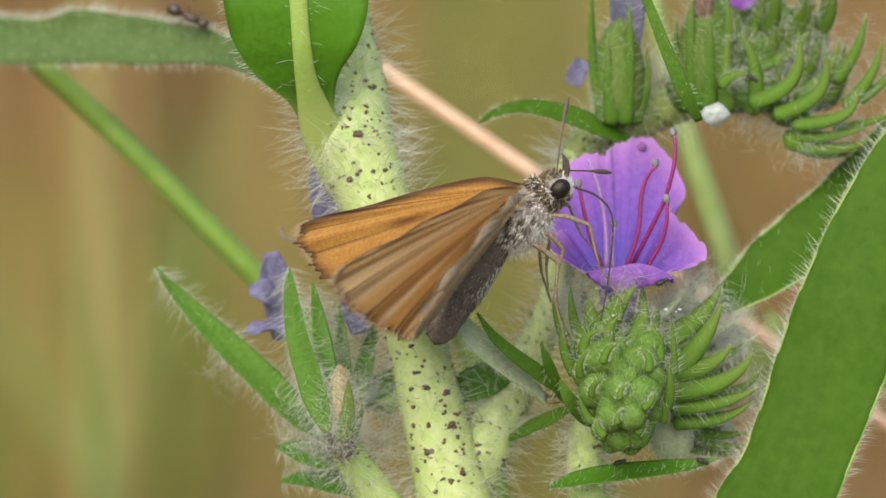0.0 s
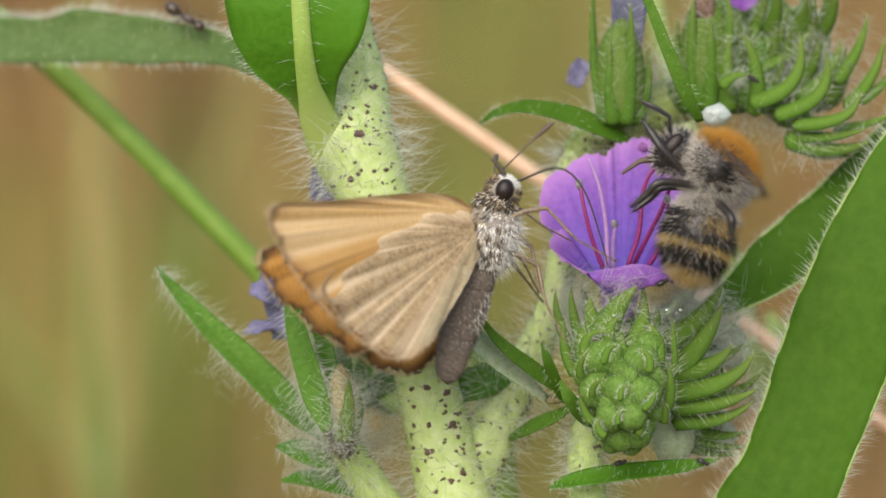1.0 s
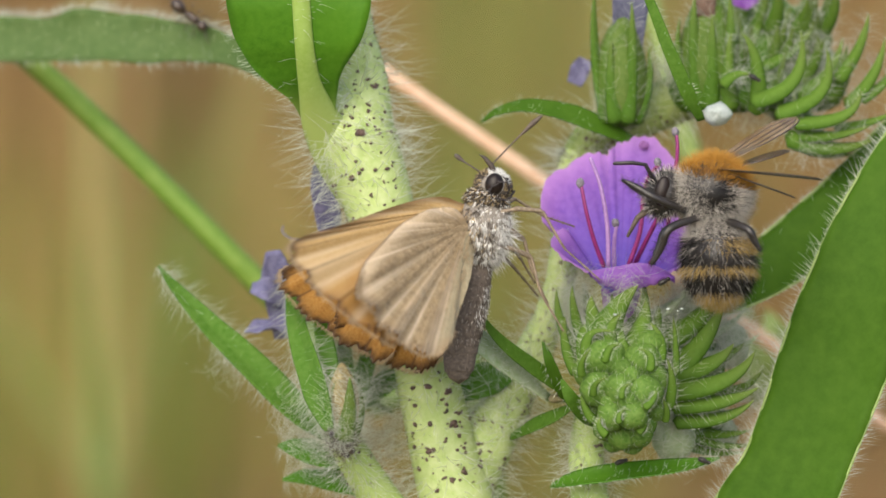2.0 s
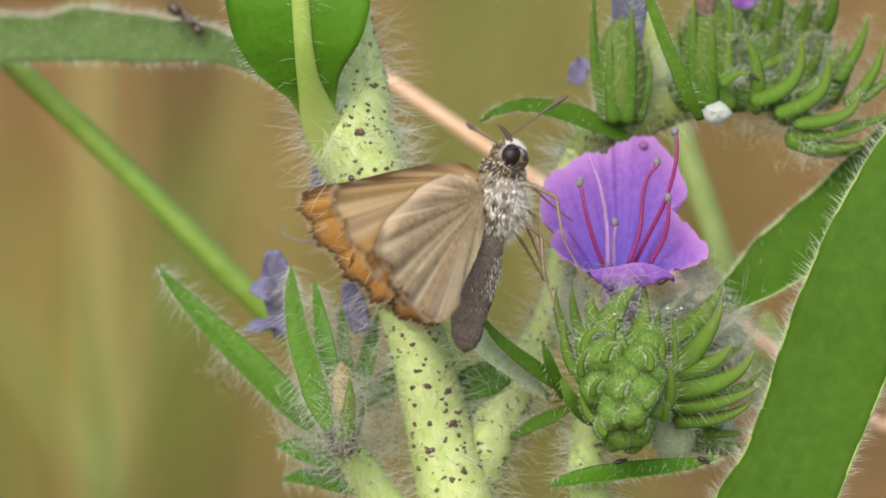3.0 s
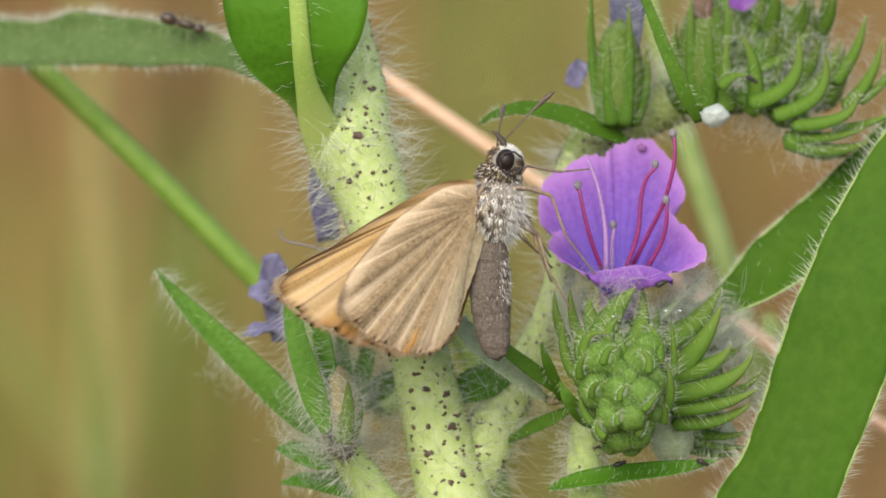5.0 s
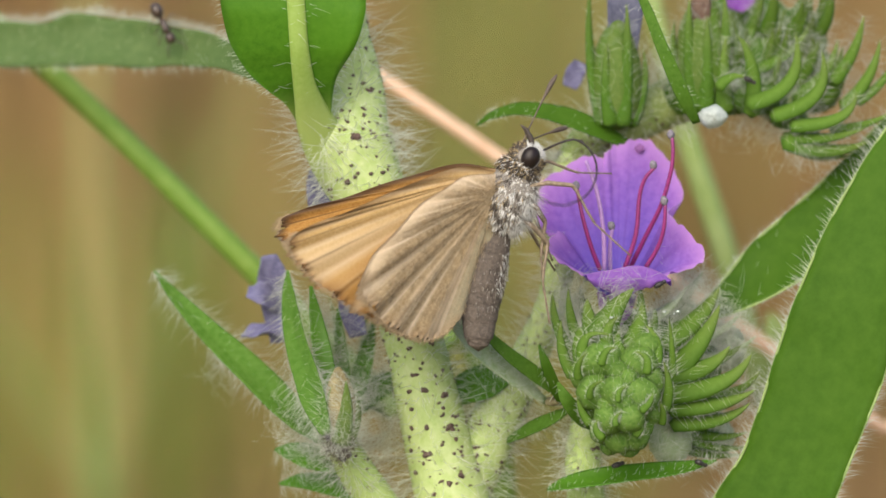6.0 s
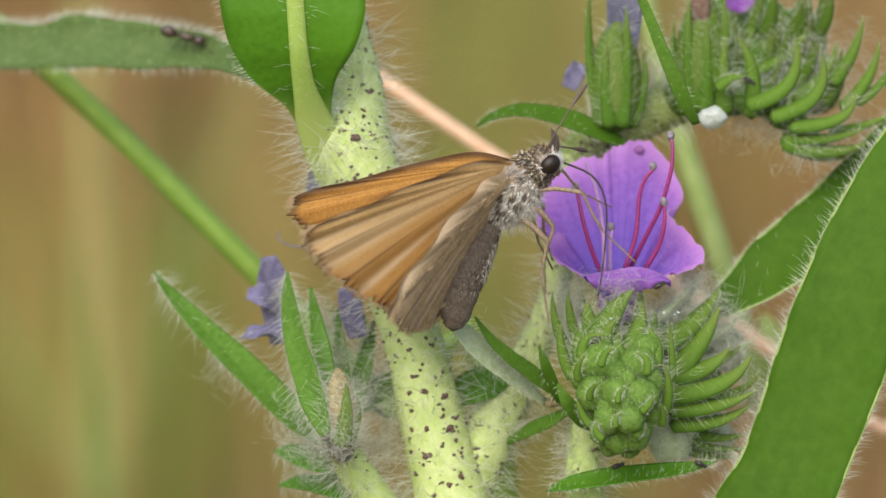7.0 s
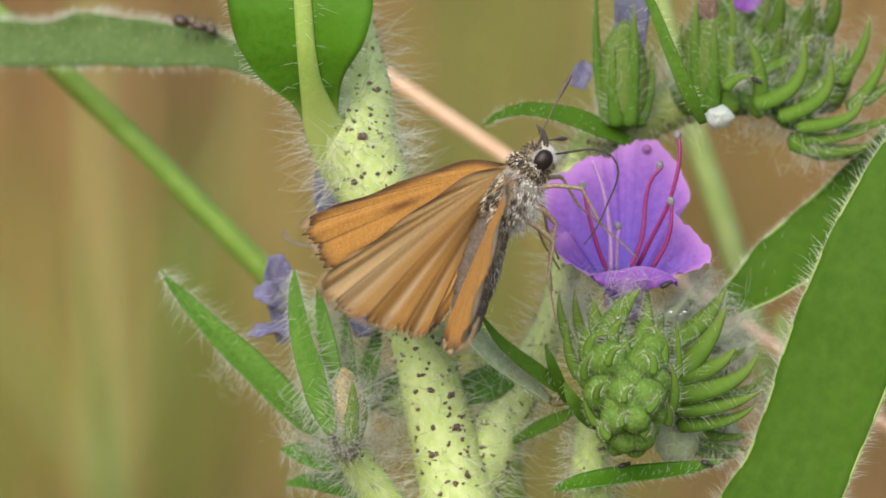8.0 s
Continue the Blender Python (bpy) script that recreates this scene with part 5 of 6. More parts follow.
def joint_leg(length, thick, knee=0.32):
    """A leg along x from hip to foot in mm: thick thigh, bent shin, thin jointed foot."""
    L, h = length, knee * length
    rows = [(0, 0, 0, thick * 0.8), (0.1 * L, 0, 0.5 * h, thick * 1.3), (0.27 * L, 0, 0.98 * h, thick * 1.1), (0.3 * L, 0, h, thick * 0.8), (0.33 * L, 0, 0.94 * h, thick * 0.75), (0.5 * L, 0, 0.5 * h, thick * 0.72), (0.6 * L, 0, 0.28 * h, thick * 0.62)]
    rows += [(L * (0.62 + 0.076 * i), 0, h * (0.24 - 0.048 * i), thick * (0.5 if i % 2 else 0.36)) for i in range(6)]
    g = Geo().tube(mm(*rows), 8)
    bristles = []
    for p in random.choices(g.v[:-2], k=110):
        bristles.append((p, unit(np.array((0.9, random.gauss(0, 0.8), random.gauss(0, 0.8)))), random.uniform(0.15, 0.4) / 1000, 0.009 / 1000))
    return g.hairs(bristles)


butterfly = thing("butterfly", spot(893, 320), "small orange-brown skipper butterfly clinging to the violet flower", "butterfly")
body = part("thorax", Geo().ball((0, 0, -0.0002), (0.0027, 0, 0), (0, 0.00155, 0), (0, 0, 0.002), 20, 14, 0.05), GREY_SKIN, butterfly, "grey furry thorax", local=True)
def mottled(e):
    """The scale's tone at a place of the thorax: dark-capped, salt-and-pepper flanks, pale below."""
    k = noise.noise(Vector((e[0] * 5, e[1] * 5, e[2] * 6))) + random.gauss(0, 0.16)
    if e[2] > 0.4:
        return "dark" if k < 0.12 else "tan" if k < 0.34 else "white"
    if e[2] < -0.45:
        return "white" if k > -0.12 else "grey"
    return "dark" if k < -0.2 else "grey" if k < -0.02 else "tan" if k < 0.05 else "white"


fur = furry((0, 0, -0.2), (2.7, 1.55, 2.0), 5600, (0.25, 0.6), 0.042, mottled, (-1.0, 0, -0.1), 0.22)
for key, m in (("white", FUR_WHITE), ("grey", FUR_GREY), ("tan", FUR_TAN), ("dark", FUR_DARK)):
    tagged(part("fur", Geo().hairs(fur[key]), m, body, local=True), kind="stuff")
chest = furry((-0.3, 0, -0.5), (2.4, 1.3, 1.9), 900, (0.6, 1.2), 0.014, lambda e: "white" if e[2] < -0.15 else None, (-0.5, 0, -0.5), 0.8)
tagged(part("fur", Geo().hairs(chest["white"], 0.4), FUR_WHITE, body, "long pale hair on the breast", local=True), kind="stuff")
fur = furry((2.15, 0, -0.1), (0.9, 1.25, 1.5), 2200, (0.25, 0.55), 0.036, lambda e: "dark" if random.random() < 0.62 else "tan" if random.random() < 0.6 else "white", (-0.5, 0, 0.1), 0.35)
for key, m in (("white", FUR_WHITE), ("tan", FUR_TAN), ("dark", FUR_DARK)):
    tagged(part("collar", Geo().hairs(fur[key]), m, body, local=True), kind="stuff")
head = part("head", Geo().ball((0.0032, 0, -0.0003), (0.0011, 0, 0), (0, 0.00115, 0), (0, 0, 0.0012), 18, 12, 0.05), GREY_SKIN, butterfly, "furry head with white-ringed dark eyes", local=True)
fur = furry((3.2, 0, -0.3), (1.1, 1.15, 1.2), 2600, (0.14, 0.36), 0.034, lambda e: None if abs(e[1]) > 0.74 and e[0] < 0.7 else ("white" if e[0] > 0.3 and e[2] < 0.35 else random.choice(("dark", "dark", "dark", "tan"))), (0.1, 0, 0.1), 0.5)
for key, m in (("white", FUR_WHITE), ("tan", FUR_TAN), ("dark", FUR_DARK)):
    tagged(part("fur", Geo().hairs(fur[key]), m, head, local=True), kind="stuff")
for s in (-1, 1):
    part("eye", Geo().ball((0.0033, s * 0.00088, -0.0004), (0.0008, 0, 0), (0, 0.0006, 0), (0, 0, 0.00066), 20, 14), EYE_BLACK, head, "round dark eye", local=True)
    ring = []
    for i in range(240):
        e = 2 * math.pi * i / 240
        ring.append(((0.0033 + 0.00079 * math.cos(e), s * 0.00086, -0.0004 + 0.00065 * math.sin(e)), unit(np.array((math.cos(e), s * 0.9, math.sin(e))) + np.random.normal(size=3) * 0.3), 0.00009, 0.000013))
    tagged(part("eye_ring", Geo().hairs(ring), FUR_WHITE, head, "white scales round the eye", local=True), kind="stuff")
    part("palp", Geo().tube(mm((4.0, s * 0.4, -0.3, 0.2), (4.6, s * 0.45, 0.1, 0.2), (5.0, s * 0.5, 0.6, 0.13), (5.15, s * 0.5, 1.0, 0.03)), 8), FUR_DARK, head, "dark upturned palp", local=True)
abdomen = part("abdomen", Geo().tube(mm(*[(x, y, z, r * (1 + 0.07 * (((0.8 - x) / 1.25) % 1.0 - 0.5))) for x, y, z, r in glide([(0.8, 0, 0, 1.2), (-1.5, 0, 0.1, 1.35), (-3.8, 0, 0.05, 1.4), (-6.0, 0, -0.1, 1.3), (-7.6, 0, -0.35, 1.05), (-8.4, 0, -0.5, 0.7)], 60)]), 18, flat=0.7), DUSK_SKIN, butterfly, "dark grey-brown abdomen", local=True)
fur = furry((-3.8, 0, -0.1), (4.6, 0.94, 1.34), 3800, (0.2, 0.45), 0.03, lambda e: random.choice(("grey", "dark", "dark") if e[2] > -0.45 or e[0] < -0.2 else ("grey", "grey", "white", "dark")), (-1.0, 0, 0), 0.3)
for key, m in (("white", FUR_WHITE), ("grey", FUR_GREY), ("dark", FUR_DARK)):
    tagged(part("fur", Geo().hairs(fur[key]), m, abdomen, local=True), kind="stuff")
FRINGE = tone("tan_fringe_scales", (0.48, 0.36, 0.22))
wings = {}
for key, outline, a, b, s, pleats, hinge in (("rf", FOREWING, 5, 10, -1, 11, (1.43, -0.45, 1.33)), ("rh", HINDWING, 5, 10, -1, 9, (0.15, -1.2, 0.81)), ("lf", FOREWING, 5, 10, 1, 11, (1.43, 0.45, 1.33)), ("lh", HINDWING, 5, 10, 1, 9, (0.15, 1.2, 0.81))):
    fore = key[1] == "f"
    g, fringe = wing_mesh(outline, a, b, s, pleats, fore)
    wings[key] = part("forewing" if fore else "hindwing", g, (WING_UPPER, WING_FORE if fore else WING_HIND), butterfly, "orange forewing with a dark margin, golden beneath" if fore else "hindwing, tan beneath and orange above", local=True)
    wings[key].location = Vector(hinge) / 1000
    tagged(part("fringe", fringe, FRINGE, wings[key], local=True), kind="stuff")
LEGS = {"front_near": (8.4, (1.5, -0.9, -1.2)), "front_far": (7.4, (1.6, 0.9, -1.2)), "middle_near": (6.4, (0.4, -0.9, -1.6)), "middle_far": (6.2, (0.4, 0.9, -1.6)), "hind_near": (7.6, (-0.9, -0.8, -1.5)), "hind_far": (7.4, (-0.9, 0.8, -1.5))}
legs = {}
for key, (size, hip) in LEGS.items():
    legs[key] = part("leg", joint_leg(size, 0.165 if "front" not in key else 0.14, 0.2), LEG_TAN, butterfly, local=True)
    legs[key].location = Vector(hip) / 1000
feelers = {}
for key, s in (("near", -1), ("far", 1)):
    g = Geo().tube(mm(*[tuple(r) for r in glide([(0, 0, 0, 0.075), (1.5, 0, 0.05, 0.06), (3.4, 0, 0.05, 0.065), (4.2, 0, 0.02, 0.13), (4.9, 0, 0, 0.19), (5.5, 0, -0.06, 0.13), (5.75, 0, -0.1, 0.04)], 26)]), 8)
    feelers[key] = part("antenna", g, LEG_BROWN, butterfly, "brown clubbed antenna", local=True)
    feelers[key].location = Vector((3.9, s * 0.45, 0.45)) / 1000
PIECES, PIECE = 18, 0.62
tongue = []
for i in range(PIECES):
    w = 0.085 - 0.002 * i
    tongue.append(part("proboscis_piece", Geo().tube(mm((-0.05, 0, 0, w), (PIECE * 0.5, 0, 0, w), (PIECE + 0.05, 0, 0, w * 0.97)), 7), PROBOSCIS, butterfly, local=True))

# ---- the bumblebee ----
bee = thing("bumblebee", spot(1260, 330, -8), "furry carder bumblebee with an orange back and banded abdomen", "bumblebee")
BEE_ORANGE, BEE_GREY, BEE_BLACK, BEE_CREAM = tone("ginger_fur", (0.5, 0.25, 0.04)), tone("grey_fur", (0.62, 0.58, 0.52)), tone("black_fur", (0.014, 0.012, 0.012)), tone("straw_fur", (0.5, 0.35, 0.12))
b_thorax = part("thorax", Geo().ball((0, 0, 0), (0.0028, 0, 0), (0, 0.0026, 0), (0, 0, 0.0026), 20, 14, 0.04), BLACK, bee, "furry thorax, ginger above and grey below", local=True)
fur = furry((0, 0, 0), (2.8, 2.6, 2.6), 9000, (0.6, 1.4), 0.014, lambda e: (("black" if random.random() < 0.25 * (e[2] < 0.5) else "orange") if e[2] > 0.3 else ("black" if math.hypot(e[0] + 0.1, e[2] + 0.05) < random.uniform(0.15, 0.6) or random.random() < 0.12 else "grey")), (-0.3, 0, 0.1))
for key, m in (("orange", BEE_ORANGE), ("grey", BEE_GREY), ("black", BEE_BLACK)):
    tagged(part("fur", Geo().hairs(fur[key]), m, b_thorax, local=True), kind="stuff")
b_head = part("head", Geo().ball((0.0036, 0, -0.0011), (0.0015, 0, 0), (0, 0.0017, 0), (0, 0, 0.0019), 18, 12, 0.04), BLACK, bee, "black head with grey fur", local=True)
fur = furry((3.6, 0, -1.1), (1.5, 1.7, 1.9), 1500, (0.4, 0.9), 0.018, lambda e: None if abs(e[1]) > 0.75 else random.choice(("grey", "black")), (0.2, 0, 0))
for key, m in (("grey", BEE_GREY), ("black", BEE_BLACK)):
    tagged(part("fur", Geo().hairs(fur[key]), m, b_head, local=True), kind="stuff")
for s in (-1, 1):
    part("eye", Geo().ball((0.0039, s * 0.0014, -0.0009), (0.0006, 0, 0), (0, 0.0004, 0), (0, 0, 0.0012), 14, 10), EYE_BLACK, b_head, local=True)
    part("antenna", Geo().tube(mm((4.6, s * 0.5, -0.3, 0.14), (5.6, s * 0.9, 0.8, 0.14), (6.6, s * 1.2, 0.7, 0.15), (8.0, s * 1.4, 0.3, 0.13)), 8), BLACK, b_head, local=True)
part("tongue", Geo().tube(mm((4.4, 0, -2.4, 0.3), (5.2, 0, -3.4, 0.22), (5.6, 0, -5.0, 0.12)), 8), LEG_BROWN, b_head, local=True)
b_abdomen = part("abdomen", Geo().ball((-0.0017, 0, -0.005), (0.0025, 0, -0.001), (0, 0.0031, 0), (-0.0012, 0, -0.0032), 20, 16, 0.03), BLACK, bee, "banded abdomen, black and straw-coloured", local=True)
fur = {}
for _ in range(8500):
    e = unit(np.random.normal(size=3))
    root = np.array((-1.7, 0, -5.0)) + e[0] * np.array((2.5, 0, -1.0)) + e[1] * np.array((0, 3.1, 0)) + e[2] * np.array((-1.2, 0, -3.2))
    h = e[2]
    h = h + 0.1 * e[0]
    key = "grey" if h < -0.5 else ("straw" if e[0] < random.uniform(-0.6, 0.4) else "black") if h < -0.15 else "black" if h < 0.12 else "straw" if h < 0.3 else "black" if h < 0.74 else "straw"
    if random.random() < 0.12:
        key = "grey"
    go = unit((root - np.array((-1.7, 0, -5.0))) / 3 + np.array((-0.25, 0, -0.7)) + np.random.normal(size=3) * 0.3)
    fur.setdefault(key, []).append((root / 1000, go, random.uniform(0.5, 1.3) / 1000, 0.013 / 1000))
for key, m in (("straw", BEE_CREAM), ("grey", BEE_GREY), ("black", BEE_BLACK)):
    tagged(part("fur", Geo().hairs(fur[key]), m, b_abdomen, local=True), kind="stuff")
for i in range(6):
    s, k = (-1, 1)[i % 2], i // 2
    x = (1.8, 0.2, -1.2)[k]
    knee, end = ((4.2, 2.4, -1.6), (2.6, 3.2, -3.6), (-3.2, 3.6, -2.2))[k], ((7.0, 1.8, -0.8), (3.2, 2.6, -6.6), (-4.6, 3.6, -3.6))[k]
    g = Geo().tube(mm(*[tuple(r) for r in glide([(x, s * 1.4, -1.9, 0.3), (*np.multiply(knee, (1, s, 1)), 0.3), (*np.multiply(0.5 * (np.array(knee) + end), (1, s, 1)), 0.28), (*np.multiply(end, (1, s, 1)), 0.1)], 16)]), 9)
    g.hairs([(np.array(p[:3]) / 1, unit(np.random.normal(size=3)), 0.0006, 0.000016) for p in random.choices(g.v, k=160)])
    part("leg", g, BLACK, bee, "black bristly leg", local=True)


def glass_wing():
    m = bpy.data.materials.new("smoky_wing")
    m.use_nodes = True
    nt = m.node_tree
    p = nt.nodes["Principled BSDF"]
    where = nt.nodes.new("ShaderNodeTexCoord").outputs["Object"]
    nt.links.new(mixer(nt, (0.16, 0.09, 0.05), (0.34, 0.24, 0.16), stretch(nt, noise_of(nt, where, 500, 3), 0.35, 0.65)), p.inputs["Base Color"])
    p.inputs["Roughness"].default_value = 0.25
    clear = nt.nodes.new("ShaderNodeBsdfTransparent")
    x = nt.nodes.new("ShaderNodeMixShader")
    x.inputs[0].default_value = 0.4
    nt.links.new(clear.outputs[0], x.inputs[1])
    nt.links.new(p.outputs[0], x.inputs[2])
    nt.links.new(x.outputs[0], nt.nodes["Material Output"].inputs[0])
    return m


SMOKE = glass_wing()


def clear_wing(size, side):
    """A veined membrane along x, hinge at the origin, mm."""
    rows = glide([(0, 0, 0, 0.1), (0.15 * size, 0, 0, 0.1 * size), (0.45 * size, 0, 0, 0.16 * size), (0.75 * size, 0, 0, 0.19 * size), (0.93 * size, 0, 0, 0.13 * size), (size, 0, 0, 0.02)], 16)
    g = Geo().blade(np.array(mm(*[tuple(r) for r in rows])), (0, 0, 1), 0.05, 0.00002, 8)
    v = Geo()
    for e in (-0.95, -0.4, 0.1, 0.6):
        v.tube([(r[0] / 1000, e * r[3] / 1000 * min(1, r[0] / size * 2), 0.05 * r[3] * e * e / 1000, 0.00005) for r in rows[:-2]], 5)
    return g, v


bee_wings = {}
for key, s, size in (("near", 1, 9.0), ("far", -1, 9.0), ("near_small", 1, 6.2), ("far_small", -1, 6.2)):
    g, v = clear_wing(size, s)
    bee_wings[key] = part("wing", g, SMOKE, bee, "smoky transparent wing", local=True)
    bee_wings[key].location = Vector((0.6 if size > 7 else -0.3, s * 1.7, 1.7)) / 1000
    part("vein", v, BLACK, bee_wings[key], local=True)

for ob in bee.children_recursive:
    ob.data.transform(Matrix.Scale(0.89, 4))
    ob.location = ob.location * 0.89

# ---- an ant on the downy leaf, and a small fly in the air ----
ant = thing("ant", spot(330, 30, 10), "dark brown ant walking on the downy leaf", "ant")
ANT = skin("dark_ant", (0.035, 0.022, 0.016), (0.018, 0.012, 0.01), (0.07, 0.045, 0.03), 1500, 8000, 0.3, 0.1, 0, 0.5)
part("abdomen", Geo().ball((-0.00105, 0, 0.0003), (0.0006, 0, 0), (0, 0.00042, 0), (0, 0, 0.00042), 12, 8), ANT, ant, local=True)
part("thorax", Geo().tube(mm((-0.5, 0, 0.2, 0.12), (-0.1, 0, 0.28, 0.24), (0.5, 0, 0.32, 0.26), (0.7, 0, 0.3, 0.14)), 10), ANT, ant, local=True)
a_head = part("head", Geo().ball((0.00105, 0, 0.00032), (0.0004, 0, 0), (0, 0.00036, 0), (0, 0, 0.0003), 12, 8), ANT, ant, local=True)
for s in (-1, 1):
    part("antenna", Geo().tube(mm((1.35, s * 0.15, 0.4, 0.04), (1.8, s * 0.5, 0.7, 0.035), (2.3, s * 0.7, 0.4, 0.03)), 5), ANT, a_head, local=True)
    for k in (-1, 0, 1):
        part("leg", Geo().tube(mm((0.2 + 0.25 * k, s * 0.15, 0.2, 0.045), (0.25 + 0.5 * k, s * 0.55, 0.6, 0.04), (0.3 + 0.8 * k, s * 0.9, -0.1, 0.03)), 6), ANT, ant, local=True)
for ob in ant.children_recursive:
    ob.data.transform(Matrix.Scale(1.1, 4))
fly = thing("small_fly", spot(-500, 200, 12), "small dark fly passing through the air", "fly")
part("body", Geo().tube(mm((-1.9, 0, -0.1, 0.12), (-1.2, 0, 0, 0.42), (-0.2, 0, 0.1, 0.4), (0.5, 0, 0.15, 0.62), (1.3, 0, 0.1, 0.5), (1.7, 0, 0, 0.15)), 12), GREY_SKIN, fly, local=True)
part("head", Geo().ball((0.0018, 0, 0), (0.0004, 0, 0), (0, 0.0006, 0), (0, 0, 0.0005), 12, 8), EYE_BLACK, fly, local=True)
for s in (-1, 1):
    ob = part("wing", clear_wing(3.6, s)[0], SMOKE, fly, local=True)
    ob.location, ob.rotation_euler = Vector((0.4, s * 0.4, 0.6)) / 1000, (0, -0.3, s * 1.9)
    for k in (-1, 0, 1):
        part("leg", Geo().tube(mm((0.5 + 0.3 * k, s * 0.3, -0.3, 0.07), (0.4 + 0.7 * k, s * 0.9, -0.8, 0.06), (0.2 + 0.9 * k, s * 0.8, -1.6, 0.04)), 6), BLACK, fly, local=True)


# ---- what moves ----
def motions():
    # the butterfly: time, place on the grid, turn; then its abdomen and wings in its own space
    poses = [(0.0, 921.6, 380.1, 13.7, -43.3, 0.0), (0.5, 919.7, 378.8, 13.7, -43.3, 0.0), (0.6, 912.7, 381.1, 5.5, -48.0, 0.0),
        (0.7, 908.5, 382.0, 5.3, -50.0, 0.0), (0.8, 906.2, 394.8, 6.5, -57.1, 0.0), (0.9, 872.0, 399.1, 4.4, -61.2, 0.0),
        (1.0, 864.4, 414.6, 0.8, -76.6, 0.0), (1.2, 855.0, 421.7, -0.5, -84.2, 0.0), (1.5, 869.5, 411.9, 0.0, -83.5, 0.0),
        (1.7, 863.4, 406.4, -0.1, -79.2, 0.0), (2.8, 825.0, 414.5, -4.6, -81.6, 0.0), (3.0, 875.1, 355.7, -0.5, -76.8, 0.0),
        (3.5, 883.8, 319.0, 0.5, -81.3, 0.0), (4.0, 898.1, 316.6, -0.1, -74.3, 0.0), (4.5, 879.0, 348.1, -7.4, -79.0, 0.0),
        (4.7, 868.8, 361.7, -8.1, -83.3, 0.0), (5.8, 900.7, 351.0, 4.9, -62.8, 0.0), (6.0, 900.0, 346.1, 5.5, -66.3, 0.0),
        (6.5, 907.2, 339.4, 8.7, -64.7, 0.0), (7.0, 907.8, 330.4, 20.1, -44.0, 0.0), (7.5, 909.3, 340.6, 13.7, -49.6, 0.0),
        (8.0, 896.5, 339.8, 16.4, -57.0, 0.0)]
    bend = [(0.0, -12.0), (0.5, -11.0), (0.6, -3.0), (0.7, -3.0), (0.8, 0.0), (0.9, -7.0), (1.0, 7.0), (1.2, 4.0), (1.5, 5.0), (1.7, 4.0),
        (2.8, -1.0), (3.0, 2.0), (3.5, 2.0), (4.0, 0.0), (4.5, 0.0), (4.7, -4.0), (5.8, -16.0), (6.0, -12.0), (6.5, -6.0), (7.0, -26.0),
        (7.5, -14.0), (8.0, -15.0)]
    right_fore = [(0.0, 39.1, -27.5, -13.8), (0.5, 39.1, -27.5, -13.8), (0.6, 17.3, 15.9, 21.7), (0.7, 20.0, 14.5, 14.2), (0.8, 17.6, 17.4, 20.2),
        (0.9, 20.9, 8.4, 8.9), (1.0, 25.3, 10.2, 17.1), (1.2, 28.9, 8.0, 20.6), (1.5, 32.8, -0.9, 23.7), (1.7, 30.9, -4.6, 22.9),
        (2.8, 40.2, -10.7, 30.1), (3.0, 45.1, -2.8, 22.9), (3.5, 23.8, -0.2, 6.1), (4.0, 18.3, -6.4, 9.6), (4.5, 15.3, -12.1, 1.9),
        (4.7, 15.1, -10.3, 5.9), (5.8, 10.4, -12.4, 2.4), (6.0, 11.6, -12.6, 3.8), (6.5, 7.1, -20.1, 2.2), (7.0, 17.3, -29.5, -7.7),
        (7.5, 26.8, -26.4, -12.8), (8.0, 25.0, -27.8, -14.0)]
    right_hind = [(0.0, 73.0, -11.0, -4.0), (0.5, 73.0, -11.0, -4.0), (0.6, 28.9, -6.1, 4.8), (0.7, 24.5, -3.9, 8.2), (0.8, 18.0, 0.4, 11.8),
        (0.9, 30.0, -7.3, -2.4), (1.0, 19.1, 4.0, 16.8), (1.2, 21.3, -1.8, 26.6), (1.5, 42.1, 0.3, 20.8), (1.7, 38.4, -4.4, 20.9),
        (2.8, 46.3, -10.4, 29.5), (3.0, 46.1, -3.1, 23.9), (3.5, 36.9, -1.6, 0.7), (4.0, 32.6, -4.1, 7.8), (4.5, 27.8, -3.5, -2.5),
        (4.7, 26.7, -1.2, -1.6), (5.8, 25.0, -15.6, -2.0), (6.0, 30.0, -12.0, -5.0), (6.5, 48.4, -12.7, -17.7), (7.0, 56.9, -29.9, -21.4),
        (7.5, 85.9, -8.7, -4.7), (8.0, 89.1, -11.6, -13.3)]
    left_fore = [(0.0, -18.3, -27.5, 8.7), (0.5, -18.3, -27.5, 8.7), (0.6, -15.0, 10.3, -6.0), (0.7, -17.8, 8.5, -3.1), (0.8, -19.0, 16.0, -1.1),
        (0.9, -26.5, -1.7, 7.4), (1.0, -15.6, 4.0, -1.0), (1.2, -11.4, 2.9, -11.7), (1.5, -23.5, 0.3, -12.5), (1.7, -23.9, -3.2, -8.8),
        (2.8, -23.3, -1.4, -20.8), (3.0, -31.4, 3.0, -19.0), (3.5, -19.9, 1.0, -0.7), (4.0, -16.0, -4.5, -8.4), (4.5, -2.1, -10.2, 3.7),
        (4.7, -0.6, -8.2, 5.8), (5.8, -16.3, -9.8, 5.8), (6.0, -20.6, -6.1, 4.6), (6.5, -25.7, -10.8, 6.2), (7.0, -34.0, -25.5, 8.5),
        (7.5, -42.6, -12.4, 9.2), (8.0, -48.5, -12.9, 7.0)]
